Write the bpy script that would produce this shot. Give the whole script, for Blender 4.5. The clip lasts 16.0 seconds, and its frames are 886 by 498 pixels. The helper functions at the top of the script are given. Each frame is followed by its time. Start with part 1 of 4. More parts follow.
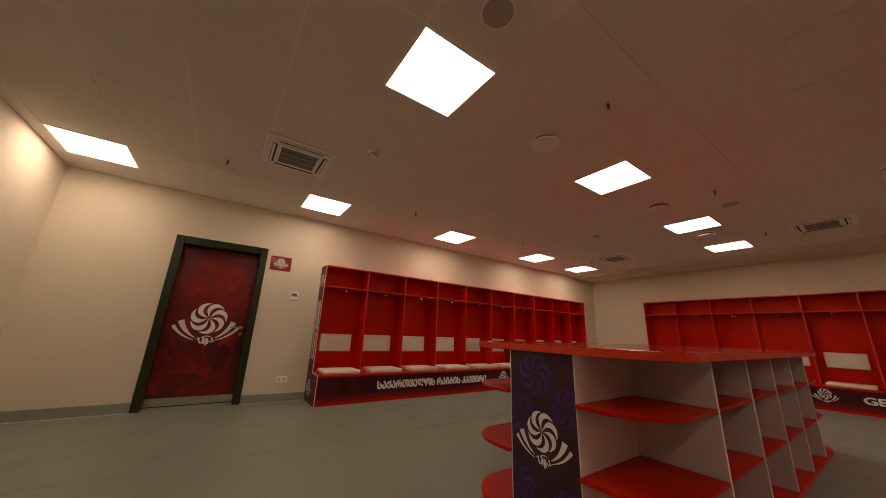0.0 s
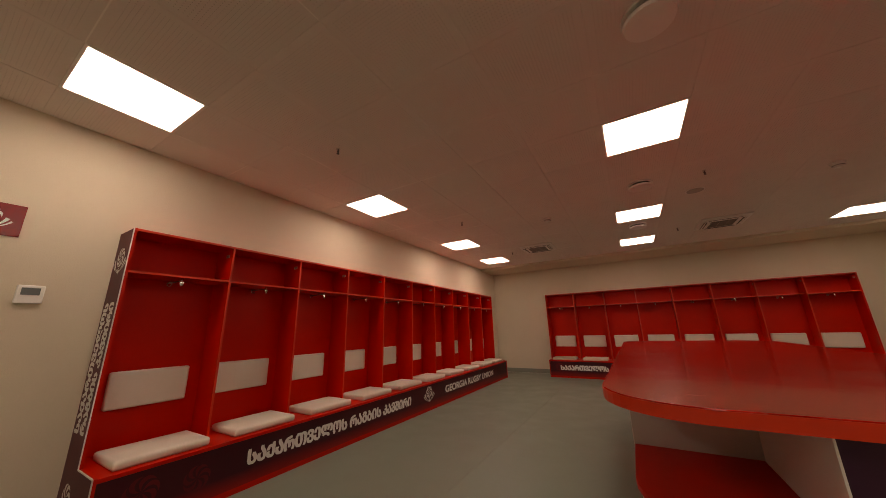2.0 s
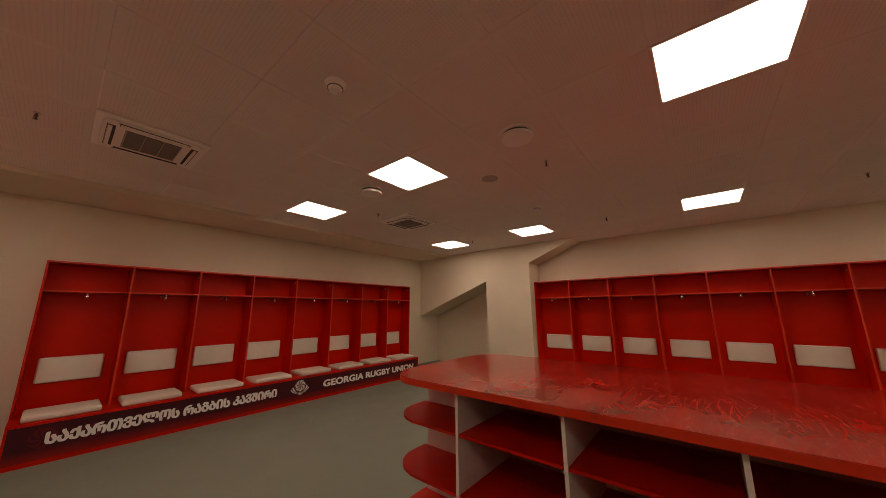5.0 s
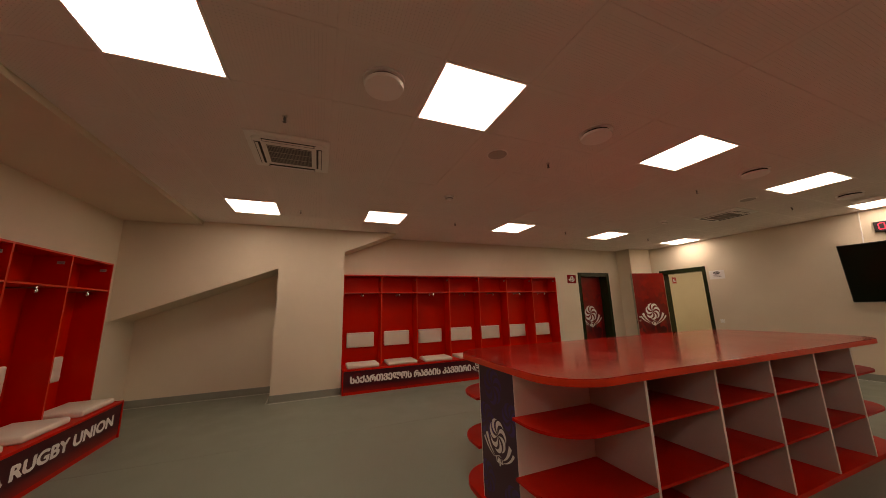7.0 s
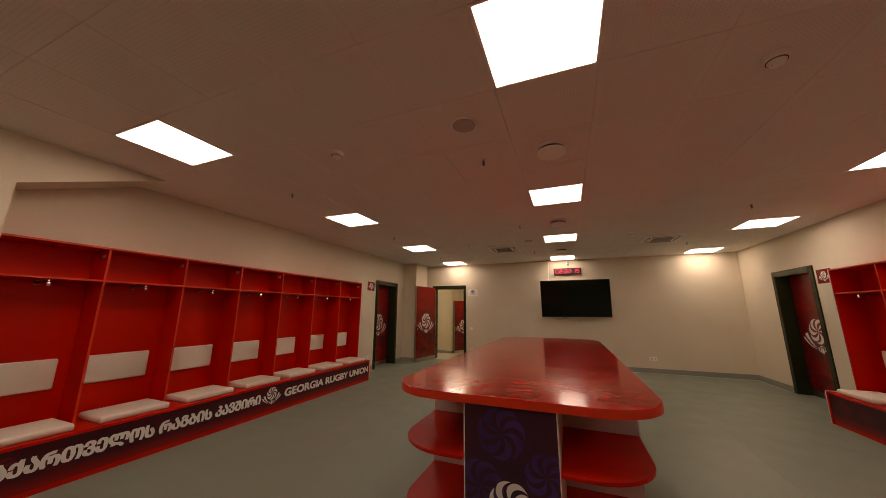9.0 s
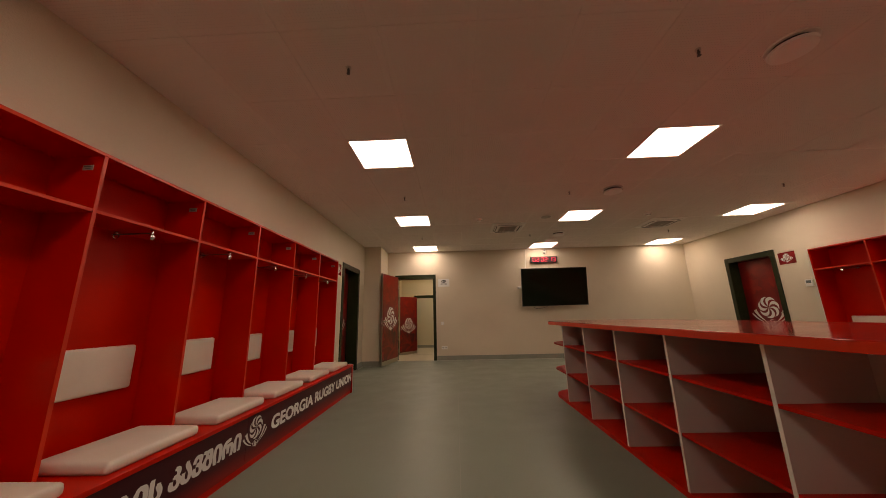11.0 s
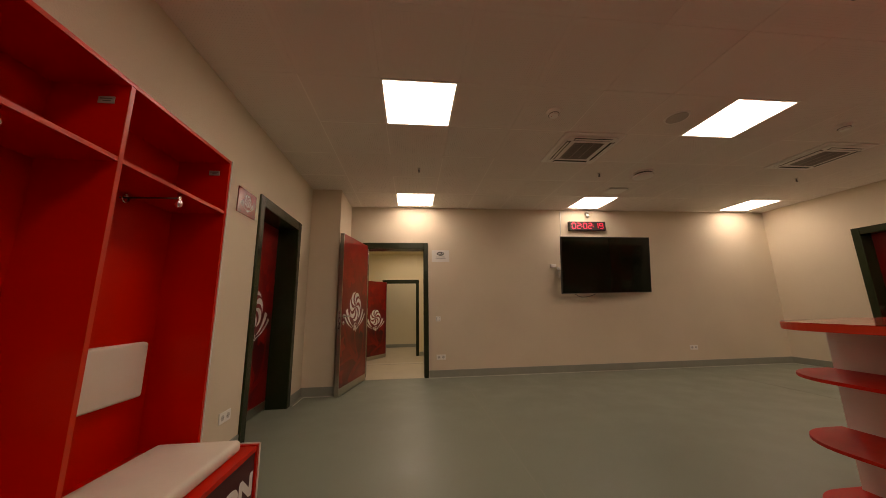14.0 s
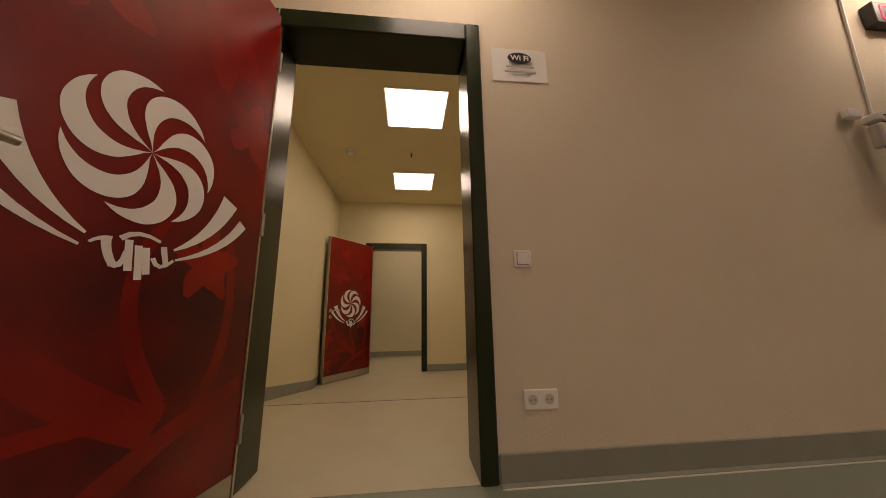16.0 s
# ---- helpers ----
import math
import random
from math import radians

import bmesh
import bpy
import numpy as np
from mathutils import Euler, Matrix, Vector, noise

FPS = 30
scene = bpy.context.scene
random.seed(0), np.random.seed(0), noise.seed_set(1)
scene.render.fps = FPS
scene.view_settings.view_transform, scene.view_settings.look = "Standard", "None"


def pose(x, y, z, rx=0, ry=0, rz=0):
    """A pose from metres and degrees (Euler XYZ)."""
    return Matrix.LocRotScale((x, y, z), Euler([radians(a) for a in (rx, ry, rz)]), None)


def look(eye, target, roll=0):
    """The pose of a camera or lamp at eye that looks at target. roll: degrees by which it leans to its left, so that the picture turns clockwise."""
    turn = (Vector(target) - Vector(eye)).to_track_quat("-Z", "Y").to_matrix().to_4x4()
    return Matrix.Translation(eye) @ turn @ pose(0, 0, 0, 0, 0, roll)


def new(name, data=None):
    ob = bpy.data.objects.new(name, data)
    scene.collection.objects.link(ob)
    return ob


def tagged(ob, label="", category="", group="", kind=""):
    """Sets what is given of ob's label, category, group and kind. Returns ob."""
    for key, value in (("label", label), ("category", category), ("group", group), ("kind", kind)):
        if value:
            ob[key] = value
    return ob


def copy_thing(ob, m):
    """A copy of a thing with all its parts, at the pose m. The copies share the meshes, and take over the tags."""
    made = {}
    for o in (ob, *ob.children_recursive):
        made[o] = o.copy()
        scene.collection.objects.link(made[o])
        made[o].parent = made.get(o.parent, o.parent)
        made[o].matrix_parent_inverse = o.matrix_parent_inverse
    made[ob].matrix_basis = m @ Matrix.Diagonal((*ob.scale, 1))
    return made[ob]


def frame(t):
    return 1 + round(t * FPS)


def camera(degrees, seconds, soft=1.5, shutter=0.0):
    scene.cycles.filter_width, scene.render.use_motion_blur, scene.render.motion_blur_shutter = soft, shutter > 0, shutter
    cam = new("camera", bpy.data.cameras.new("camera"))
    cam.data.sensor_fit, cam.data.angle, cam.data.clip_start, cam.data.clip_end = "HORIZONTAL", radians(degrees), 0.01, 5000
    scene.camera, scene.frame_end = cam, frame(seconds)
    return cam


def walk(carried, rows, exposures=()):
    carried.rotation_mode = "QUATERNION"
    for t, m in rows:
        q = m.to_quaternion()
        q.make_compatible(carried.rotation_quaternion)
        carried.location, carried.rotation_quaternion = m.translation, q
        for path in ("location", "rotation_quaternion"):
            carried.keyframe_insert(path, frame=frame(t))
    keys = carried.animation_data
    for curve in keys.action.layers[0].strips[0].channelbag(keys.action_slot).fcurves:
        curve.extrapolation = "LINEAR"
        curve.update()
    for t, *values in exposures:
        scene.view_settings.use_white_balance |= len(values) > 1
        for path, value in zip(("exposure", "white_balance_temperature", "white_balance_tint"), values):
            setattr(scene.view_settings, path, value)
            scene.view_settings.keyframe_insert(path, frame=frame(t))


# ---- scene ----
# ---- camera ----
cam = camera(110.0, 16.0, soft=0.9)
PATH = [
    (0, (5.465, 1.924, 1.029), (3.872, 3.014, 1.553), 2.21),
    (0.5, (5.122, 2.029, 1.09), (3.524, 3.125, 1.583), 1.79),
    (1, (4.671, 2.132, 1.123), (3.15, 3.335, 1.614), 0.81),
    (1.5, (4.119, 2.29, 1.205), (2.786, 3.702, 1.681), -0.12),
    (2, (3.585, 2.408, 1.205), (2.606, 4.079, 1.704), -1.52),
    (2.5, (3.062, 2.536, 1.18), (2.519, 4.401, 1.655), -2.40),
    (3, (2.568, 2.892, 1.198), (2.53, 4.844, 1.632), -2.60),
    (3.5, (2.24, 3.328, 1.269), (2.622, 5.247, 1.679), -1.87),
    (6, (1.8, 7.271, 1.489), (3.735, 7.595, 1.877), -0.93),
    (6.5, (1.931, 8.017, 1.411), (3.883, 7.801, 1.79), -1.41),
    (7, (2.151, 8.629, 1.375), (3.975, 7.897, 1.745), -1.55),
    (7.5, (2.431, 9.003, 1.417), (4.033, 7.858, 1.768), -1.25),
    (8, (2.816, 9.224, 1.448), (4.109, 7.741, 1.808), -0.58),
    (8.5, (3.272, 9.235, 1.485), (4.27, 7.541, 1.855), 0.07),
    (9, (3.859, 9.137, 1.412), (4.581, 7.313, 1.804), 0.36),
    (9.5, (4.496, 8.922, 1.281), (5.008, 7.032, 1.687), 0.14),
    (10, (5.202, 8.637, 1.175), (5.522, 6.712, 1.613), -0.57),
    (12.5, (6.834, 7.528, 1.068), (6.715, 5.567, 1.438), -1.33),
    (13, (6.942, 6.922, 1.144), (6.774, 4.961, 1.503), -1.30),
    (13.5, (6.912, 6.255, 1.104), (6.739, 4.297, 1.471), -0.88),
    (14, (6.962, 5.288, 1.104), (6.76, 3.332, 1.469), -1.04),
    (14.5, (7.0, 4.366, 1.032), (6.801, 2.415, 1.424), -1.04),
    (15, (7.07, 3.315, 0.914), (6.892, 1.368, 1.335), -1.08),
    (15.5, (7.015, 2.404, 0.685), (6.851, 0.452, 1.088), -0.85),
    (16, (7.042, 1.455, 0.665), (6.829, -0.491, 1.074), -0.85),
]
walk(cam, [(t, look(eye, target, roll)) for t, eye, target, roll in PATH], [(0, 0.0, 9800, 26), (16, 0.0, 9800, 26)])

# ---- plan, in metres ----
AX = 0.135          # wall behind the ten-bay lockers
TY = 0.09           # wall with the television
CX = 8.375          # wall behind the seven-bay lockers
BY = 11.31          # far wall
H = 2.80            # ceiling
COLS = (0.9, 3.9, 6.9)
ROWS = (0.5, 2.9, 5.3, 7.7, 9.5)

# ---- world and light ----
world = bpy.data.worlds.new("world")
scene.world = world
world.use_nodes = True
world.node_tree.nodes["Background"].inputs[0].default_value = (0.02, 0.02, 0.02, 1)
world.node_tree.nodes["Background"].inputs[1].default_value = 0.2
PANEL_GLOW = 9.1


# ---- materials ----
def mat(name, colour, rough=0.5, metal=0.0, second=None, scale=8.0, bump=0.0, bump_scale=120.0, spread=0.25,
        rough_var=0.0, coat=0.0, emit=0.0, spec=0.5, relief=0.004):
    m = bpy.data.materials.new(name)
    m.use_nodes = True
    n, l = m.node_tree.nodes, m.node_tree.links
    b = n["Principled BSDF"]
    b.inputs["Base Color"].default_value = (*colour, 1)
    b.inputs["Roughness"].default_value = rough
    b.inputs["Metallic"].default_value = metal
    b.inputs["Specular IOR Level"].default_value = spec
    b.inputs["Coat Weight"].default_value = coat
    co = n.new("ShaderNodeTexCoord")
    if second:
        t = n.new("ShaderNodeTexNoise")
        t.inputs["Scale"].default_value = scale
        t.inputs["Detail"].default_value = 6
        l.new(co.outputs["Object"], t.inputs["Vector"])
        r = n.new("ShaderNodeValToRGB")
        r.color_ramp.elements[0].position, r.color_ramp.elements[1].position = 0.5 - spread, 0.5 + spread
        r.color_ramp.elements[0].color, r.color_ramp.elements[1].color = (*colour, 1), (*second, 1)
        l.new(t.outputs["Fac"], r.inputs["Fac"])
        l.new(r.outputs["Color"], b.inputs["Base Color"])
    if rough_var:
        t2 = n.new("ShaderNodeTexNoise")
        t2.inputs["Scale"].default_value = 3.0
        t2.inputs["Detail"].default_value = 5
        l.new(co.outputs["Object"], t2.inputs["Vector"])
        mr = n.new("ShaderNodeMapRange")
        mr.inputs["From Min"].default_value, mr.inputs["From Max"].default_value = 0.3, 0.7
        mr.inputs["To Min"].default_value, mr.inputs["To Max"].default_value = rough - rough_var, rough + rough_var
        l.new(t2.outputs["Fac"], mr.inputs["Value"])
        l.new(mr.outputs["Result"], b.inputs["Roughness"])
    if bump:
        t3 = n.new("ShaderNodeTexNoise")
        t3.inputs["Scale"].default_value = bump_scale
        t3.inputs["Detail"].default_value = 4
        l.new(co.outputs["Object"], t3.inputs["Vector"])
        bp = n.new("ShaderNodeBump")
        bp.inputs["Strength"].default_value = bump
        bp.inputs["Distance"].default_value = relief
        l.new(t3.outputs["Fac"], bp.inputs["Height"])
        l.new(bp.outputs["Normal"], b.inputs["Normal"])
    if emit:
        b.inputs["Emission Color"].default_value = (*colour, 1)
        b.inputs["Emission Strength"].default_value = emit
    return m


M_WALL = mat("plaster", (0.76, 0.66, 0.515), 0.85, second=(0.70, 0.60, 0.465), scale=1.2, bump=0.3, bump_scale=140, relief=0.006)
M_CEIL = mat("ceiling_board", (0.83, 0.77, 0.71), 0.9, second=(0.79, 0.73, 0.67), scale=2.0, bump=0.1, bump_scale=90)


def perforate(m):
    """Rows of small round holes inside each 0.6 m board."""
    n, l = m.node_tree.nodes, m.node_tree.links
    b = n["Principled BSDF"]
    src = b.inputs["Base Color"].links[0].from_socket
    co = n.new("ShaderNodeTexCoord")
    sep = n.new("ShaderNodeSeparateXYZ")
    l.new(co.outputs["Object"], sep.inputs[0])

    def math_node(op, a, v=None):
        k = n.new("ShaderNodeMath")
        k.operation = op
        for i, q in enumerate((a, v)):
            if q is None:
                continue
            if isinstance(q, (int, float)):
                k.inputs[i].default_value = q
            else:
                l.new(q, k.inputs[i])
        return k.outputs[0]

    def saw(v, size, off):
        return math_node("ABSOLUTE", math_node("SUBTRACT", math_node("FRACT", math_node("DIVIDE", math_node("ADD", v, off), size)), 0.5))

    x, y = sep.outputs[0], sep.outputs[1]
    hx, hy = saw(x, 0.02, 10.0), saw(y, 0.02, 10.0)
    d = math_node("SQRT", math_node("ADD", math_node("MULTIPLY", hx, hx), math_node("MULTIPLY", hy, hy)))
    hole = math_node("LESS_THAN", d, 0.13)
    inx, iny = math_node("LESS_THAN", saw(x, 0.6, 6.0), 0.42), math_node("LESS_THAN", saw(y, 0.6, 6.4), 0.42)
    mask = math_node("MULTIPLY", math_node("MULTIPLY", inx, iny), hole)
    mix = n.new("ShaderNodeMix")
    mix.data_type = "RGBA"
    l.new(mask, mix.inputs["Factor"])
    l.new(src, mix.inputs[6])
    mix.inputs[7].default_value = (0.55, 0.50, 0.44, 1)
    l.new(mix.outputs[2], b.inputs["Base Color"])


perforate(M_CEIL)


def scuffs(m, colour, rough, turn, size, width, most):
    """Thin pale scratches and dull rubbed streaks on a glossy top."""
    n, l = m.node_tree.nodes, m.node_tree.links
    b = n["Principled BSDF"]
    co = n.new("ShaderNodeTexCoord")
    mp = n.new("ShaderNodeMapping")
    mp.inputs["Rotation"].default_value = (0, 0, turn)
    mp.inputs["Scale"].default_value = (size, size * 5.0, 1.0)
    l.new(co.outputs["Object"], mp.inputs["Vector"])
    t = n.new("ShaderNodeTexNoise")
    t.inputs["Scale"].default_value, t.inputs["Detail"].default_value, t.inputs["Distortion"].default_value = 1.6, 8.0, 1.2
    l.new(mp.outputs["Vector"], t.inputs["Vector"])
    r = n.new("ShaderNodeValToRGB")
    e = r.color_ramp.elements
    e[0].position, e[0].color = 0.5 - width, (0, 0, 0, 1)
    e[1].position, e[1].color = 0.5, (most, most, most, 1)
    k = e.new(0.5 + width)
    k.color = (0, 0, 0, 1)
    l.new(t.outputs["Fac"], r.inputs["Fac"])
    mix = n.new("ShaderNodeMix")
    mix.data_type = "RGBA"
    l.new(r.outputs["Color"], mix.inputs["Factor"])
    l.new(b.inputs["Base Color"].links[0].from_socket, mix.inputs[6])
    mix.inputs[7].default_value = (*colour, 1)
    l.new(mix.outputs[2], b.inputs["Base Color"])
    add = n.new("ShaderNodeMath")
    add.operation = "MULTIPLY_ADD"
    l.new(r.outputs["Color"], add.inputs[0])
    add.inputs[1].default_value = rough
    l.new(b.inputs["Roughness"].links[0].from_socket, add.inputs[2])
    l.new(add.outputs[0], b.inputs["Roughness"])


def fade_up(m, z0, z1, colour, most=0.6):
    """A print whose colour runs into another from height z0 to z1."""
    n, l = m.node_tree.nodes, m.node_tree.links
    b = n["Principled BSDF"]
    co = n.new("ShaderNodeTexCoord")
    sep = n.new("ShaderNodeSeparateXYZ")
    l.new(co.outputs["Object"], sep.inputs[0])
    mr = n.new("ShaderNodeMapRange")
    mr.inputs["From Min"].default_value, mr.inputs["From Max"].default_value = z0, z1
    mr.inputs["To Max"].default_value = most
    l.new(sep.outputs[2], mr.inputs["Value"])
    mix = n.new("ShaderNodeMix")
    mix.data_type = "RGBA"
    l.new(mr.outputs["Result"], mix.inputs["Factor"])
    l.new(b.inputs["Base Color"].links[0].from_socket, mix.inputs[6])
    mix.inputs[7].default_value = (*colour, 1)
    l.new(mix.outputs[2], b.inputs["Base Color"])

M_FLOOR = mat("vinyl_floor", (0.20, 0.235, 0.185), 0.42, second=(0.225, 0.26, 0.205), scale=3.0, rough_var=0.08, bump=0.03, bump_scale=300)
M_SKIRT = mat("grey_vinyl_skirting", (0.25, 0.265, 0.22), 0.45, second=(0.29, 0.30, 0.25), scale=6)
M_STRIP = mat("pale_skirting_lip", (0.74, 0.73, 0.66), 0.5)
M_RED = mat("red_laminate", (0.65, 0.012, 0.002), 0.42, second=(0.56, 0.009, 0.002), scale=2.5, rough_var=0.06, bump=0.02, bump_scale=220, spec=0.22)
M_REDTOP = mat("red_tabletop", (0.50, 0.012, 0.007), 0.12, second=(0.27, 0.006, 0.004), scale=3.5, rough_var=0.035, spread=0.17, bump=0.008, bump_scale=25)
# scuffed shelf red, its colour also darkened for the shade under the tabletop
M_SHELF = mat("worn_shaded_red_shelf", (0.56, 0.011, 0.003), 0.45, second=(0.42, 0.008, 0.003), scale=4.0, rough_var=0.06, bump=0.02, bump_scale=220, spec=0.2)
M_WHITE = mat("white_laminate", (0.60, 0.54, 0.50), 0.45, second=(0.55, 0.49, 0.45), scale=3)
M_EDGE = mat("white_edge_band", (0.78, 0.74, 0.68), 0.5)
M_CUSHION = mat("cream_leatherette", (0.78, 0.72, 0.62), 0.5, second=(0.72, 0.66, 0.56), scale=5, bump=0.12, bump_scale=260)
M_MAROON = mat("maroon_print", (0.12, 0.012, 0.020), 0.45, second=(0.07, 0.008, 0.018), scale=1.6, spec=0.2)
M_FRONT = mat("maroon_front_print", (0.085, 0.006, 0.010), 0.4, second=(0.045, 0.005, 0.011), scale=1.6, spec=0.3)
M_PURPLE = mat("purple_print", (0.030, 0.006, 0.034), 0.4, second=(0.055, 0.006, 0.014), scale=2.4)
M_BLUE = mat("blue_swirl_print", (0.060, 0.020, 0.150), 0.45, second=(0.040, 0.011, 0.085), scale=7, spread=0.15)
M_INK = mat("white_print", (0.80, 0.77, 0.74), 0.5)
M_DOOR = mat("crimson_door_print", (0.05, 0.003, 0.006), 0.28, second=(0.22, 0.007, 0.006), scale=2.2, spread=0.16)
M_VINE = mat("crimson_vine_print", (0.27, 0.009, 0.006), 0.28, second=(0.16, 0.004, 0.005), scale=4.0, spread=0.2)
M_LEAFPRINT = mat("crimson_leaf_print", (0.34, 0.011, 0.006), 0.28, second=(0.20, 0.005, 0.005), scale=5.0, spread=0.2)
M_FRAME = mat("dark_green_steel", (0.016, 0.024, 0.009), 0.26, second=(0.022, 0.031, 0.013), scale=5, spec=0.35)
M_STEEL = mat("brushed_steel", (0.55, 0.53, 0.47), 0.32, 1.0, second=(0.47, 0.45, 0.40), scale=30)
M_CHROME = mat("chrome", (0.85, 0.85, 0.85), 0.22, 1.0)
M_PLAQUE = mat("red_plaque", (0.32, 0.012, 0.012), 0.24, second=(0.22, 0.009, 0.011), scale=9)
M_FAINT = mat("faint_red_swirl_print", (0.15, 0.008, 0.012), 0.4, second=(0.09, 0.006, 0.011), scale=5, spec=0.3)
M_NEXT = mat("pale_yellow_plaster", (0.74, 0.67, 0.48), 0.85, second=(0.70, 0.63, 0.45), scale=1.5, bump=0.2, bump_scale=160)
M_WELL = mat("socket_well", (0.58, 0.56, 0.52), 0.5)
M_BLACK = mat("screen_black", (0.006, 0.010, 0.005), 0.07, spec=0.22)
M_BEZEL = mat("black_bezel", (0.02, 0.02, 0.02), 0.4)
M_PLASTIC = mat("white_plastic", (0.90, 0.88, 0.83), 0.4)
M_SPEAKER = mat("pale_grey_mesh", (0.50, 0.47, 0.42), 0.7, second=(0.40, 0.37, 0.33), scale=160, bump=0.2, bump_scale=300)
M_TEE = mat("pale_ceiling_grid", (0.93, 0.88, 0.81), 0.5)
M_REDEDGE = mat("red_edge_band", (0.72, 0.045, 0.014), 0.38, second=(0.64, 0.032, 0.010), scale=6)
M_DISPLAY = mat("grey_display", (0.14, 0.16, 0.16), 0.3)
M_GRILLE = mat("grey_grille", (0.09, 0.085, 0.075), 0.6)
M_SLOT = mat("grey_slat", (0.28, 0.265, 0.235), 0.55)
M_METAL_DARK = mat("dull_metal", (0.12, 0.11, 0.10), 0.4, 0.5)
M_TAG = mat("silver_tag", (0.34, 0.32, 0.30), 0.45)
M_SLAT = mat("pale_slat", (0.55, 0.52, 0.46), 0.5)
M_REDSIGN = mat("red_sign_face", (0.55, 0.03, 0.02), 0.4)
M_DARK = mat("dark_slot", (0.03, 0.028, 0.025), 0.7)
M_PAPER = mat("paper", (0.82, 0.80, 0.76), 0.7)
M_YELLOW = mat("yellow_plaster", (0.78, 0.69, 0.46), 0.85, second=(0.74, 0.65, 0.43), scale=1.5, bump=0.2, bump_scale=160)
M_TILE = mat("pale_floor", (0.55, 0.49, 0.36), 0.4, second=(0.50, 0.445, 0.32), scale=4)
M_GLOW = mat("light_panel", (0.97, 0.985, 1.0), 0.5, emit=PANEL_GLOW)
M_LED = mat("red_led", (1.0, 0.04, 0.10), 0.5, emit=1.0)

scuffs(M_REDTOP, (0.64, 0.04, 0.025), 0.05, 0.9, 1.5, 0.022, 0.40)
scuffs(M_REDTOP, (0.62, 0.30, 0.24), 0.06, 2.2, 3.2, 0.008, 0.4)
fade_up(M_DOOR, 0.7, 2.1, (0.36, 0.012, 0.008))
fade_up(M_FRONT, 0.15, 0.05, (0.45, 0.010, 0.004), 0.6)


# ---- building helpers ----
def box(bm, x0, x1, y0, y1, z0, z1, bevel=0.0, seg=1):
    r = bmesh.ops.create_cube(bm, size=1.0)
    vs = r["verts"]
    for v in vs:
        v.co = Vector(((x0 + x1) / 2 + v.co.x * (x1 - x0), (y0 + y1) / 2 + v.co.y * (y1 - y0), (z0 + z1) / 2 + v.co.z * (z1 - z0)))
    if bevel:
        es = list({e for v in vs for e in v.link_edges})
        bmesh.ops.bevel(bm, geom=es, offset=bevel, segments=seg, affect="EDGES", profile=0.5)
    return bm


def boxes(*rows, bevel=0.0, seg=1):
    bm = bmesh.new()
    for row in rows:
        box(bm, *row, bevel=bevel, seg=seg)
    return bm


def rod(bm, a, b, r, seg=14, r2=None):
    a, b = Vector(a), Vector(b)
    d = b - a
    m = Matrix.Translation((a + b) / 2) @ d.to_track_quat("Z", "Y").to_matrix().to_4x4()
    bmesh.ops.create_cone(bm, cap_ends=True, segments=seg, radius1=r, radius2=r if r2 is None else r2, depth=d.length, matrix=m)
    return bm


def ring(bm, centre, big, small, n=14, k=6):
    """A ring that stands in the x-z plane."""
    rows = []
    for i in range(n):
        a = 2 * math.pi * i / n
        rows.append([bm.verts.new((centre[0] + (big + small * math.cos(b)) * math.cos(a), centre[1] + small * math.sin(b), centre[2] + (big + small * math.cos(b)) * math.sin(a)))
                     for b in (2 * math.pi * j / k for j in range(k))])
    for i in range(n):
        for j in range(k):
            bm.faces.new((rows[i][j], rows[i][(j + 1) % k], rows[(i + 1) % n][(j + 1) % k], rows[(i + 1) % n][j]))
    return bm


def slab(bm, outline, z0, z1, bevel=0.0, seg=2):
    """A flat plate from an outline in x and y."""
    vs = [bm.verts.new((x, y, z0)) for x, y in outline]
    f = bm.faces.new(vs)
    if f.normal.z > 0:
        f.normal_flip()
    r = bmesh.ops.extrude_face_region(bm, geom=[f])
    top = [v for v in r["geom"] if isinstance(v, bmesh.types.BMVert)]
    for v in top:
        v.co.z = z1
    bm.normal_update()
    bmesh.ops.recalc_face_normals(bm, faces=bm.faces)
    if bevel:
        es = [e for e in bm.edges if abs(e.verts[0].co.z - e.verts[1].co.z) < 1e-6]
        bmesh.ops.bevel(bm, geom=es, offset=bevel, segments=seg, affect="EDGES", profile=0.5)
    return bm


def part(name, bm, material, parent=None, label="", smooth=False):
    me = bpy.data.meshes.new(name)
    bm.to_mesh(me)
    bm.free()
    if smooth:
        for p in me.polygons:
            p.use_smooth = True
    me.materials.append(material)
    ob = new(name, me)
    if parent:
        ob.parent = parent
    if label:
        ob["label"] = label
    return ob


def thing(name, m, label, category, group="", kind=""):
    ob = new(name)
    ob.empty_display_size = 0.1
    ob.matrix_world = m
    return tagged(ob, label, category, group, kind)


def setting(name, bm, material, label, category):
    return tagged(part(name, bm, material), label, category, kind="structure")


def flat(outline, y=0.0, thick=0.0015):
    """A thin print: an outline in x and z, lying on the plane y and facing -y."""
    bm = bmesh.new()
    vs = [bm.verts.new((x, y - thick, z)) for x, z in outline]
    f = bm.faces.new(vs)
    bm.normal_update()
    if f.normal.y > 0:
        f.normal_flip()
    return bm


BLADE = ((0.0, 60), (0.12, 70), (0.28, 75), (0.5, 73), (0.70, 65), (0.85, 54), (0.95, 42), (1.0, 30), (1.0, 18), (0.98, 8), (0.95, 0),
         (0.91, 9), (0.85, 19), (0.76, 29), (0.63, 40), (0.45, 50), (0.28, 56), (0.12, 58))    # radius and angle back from the tip


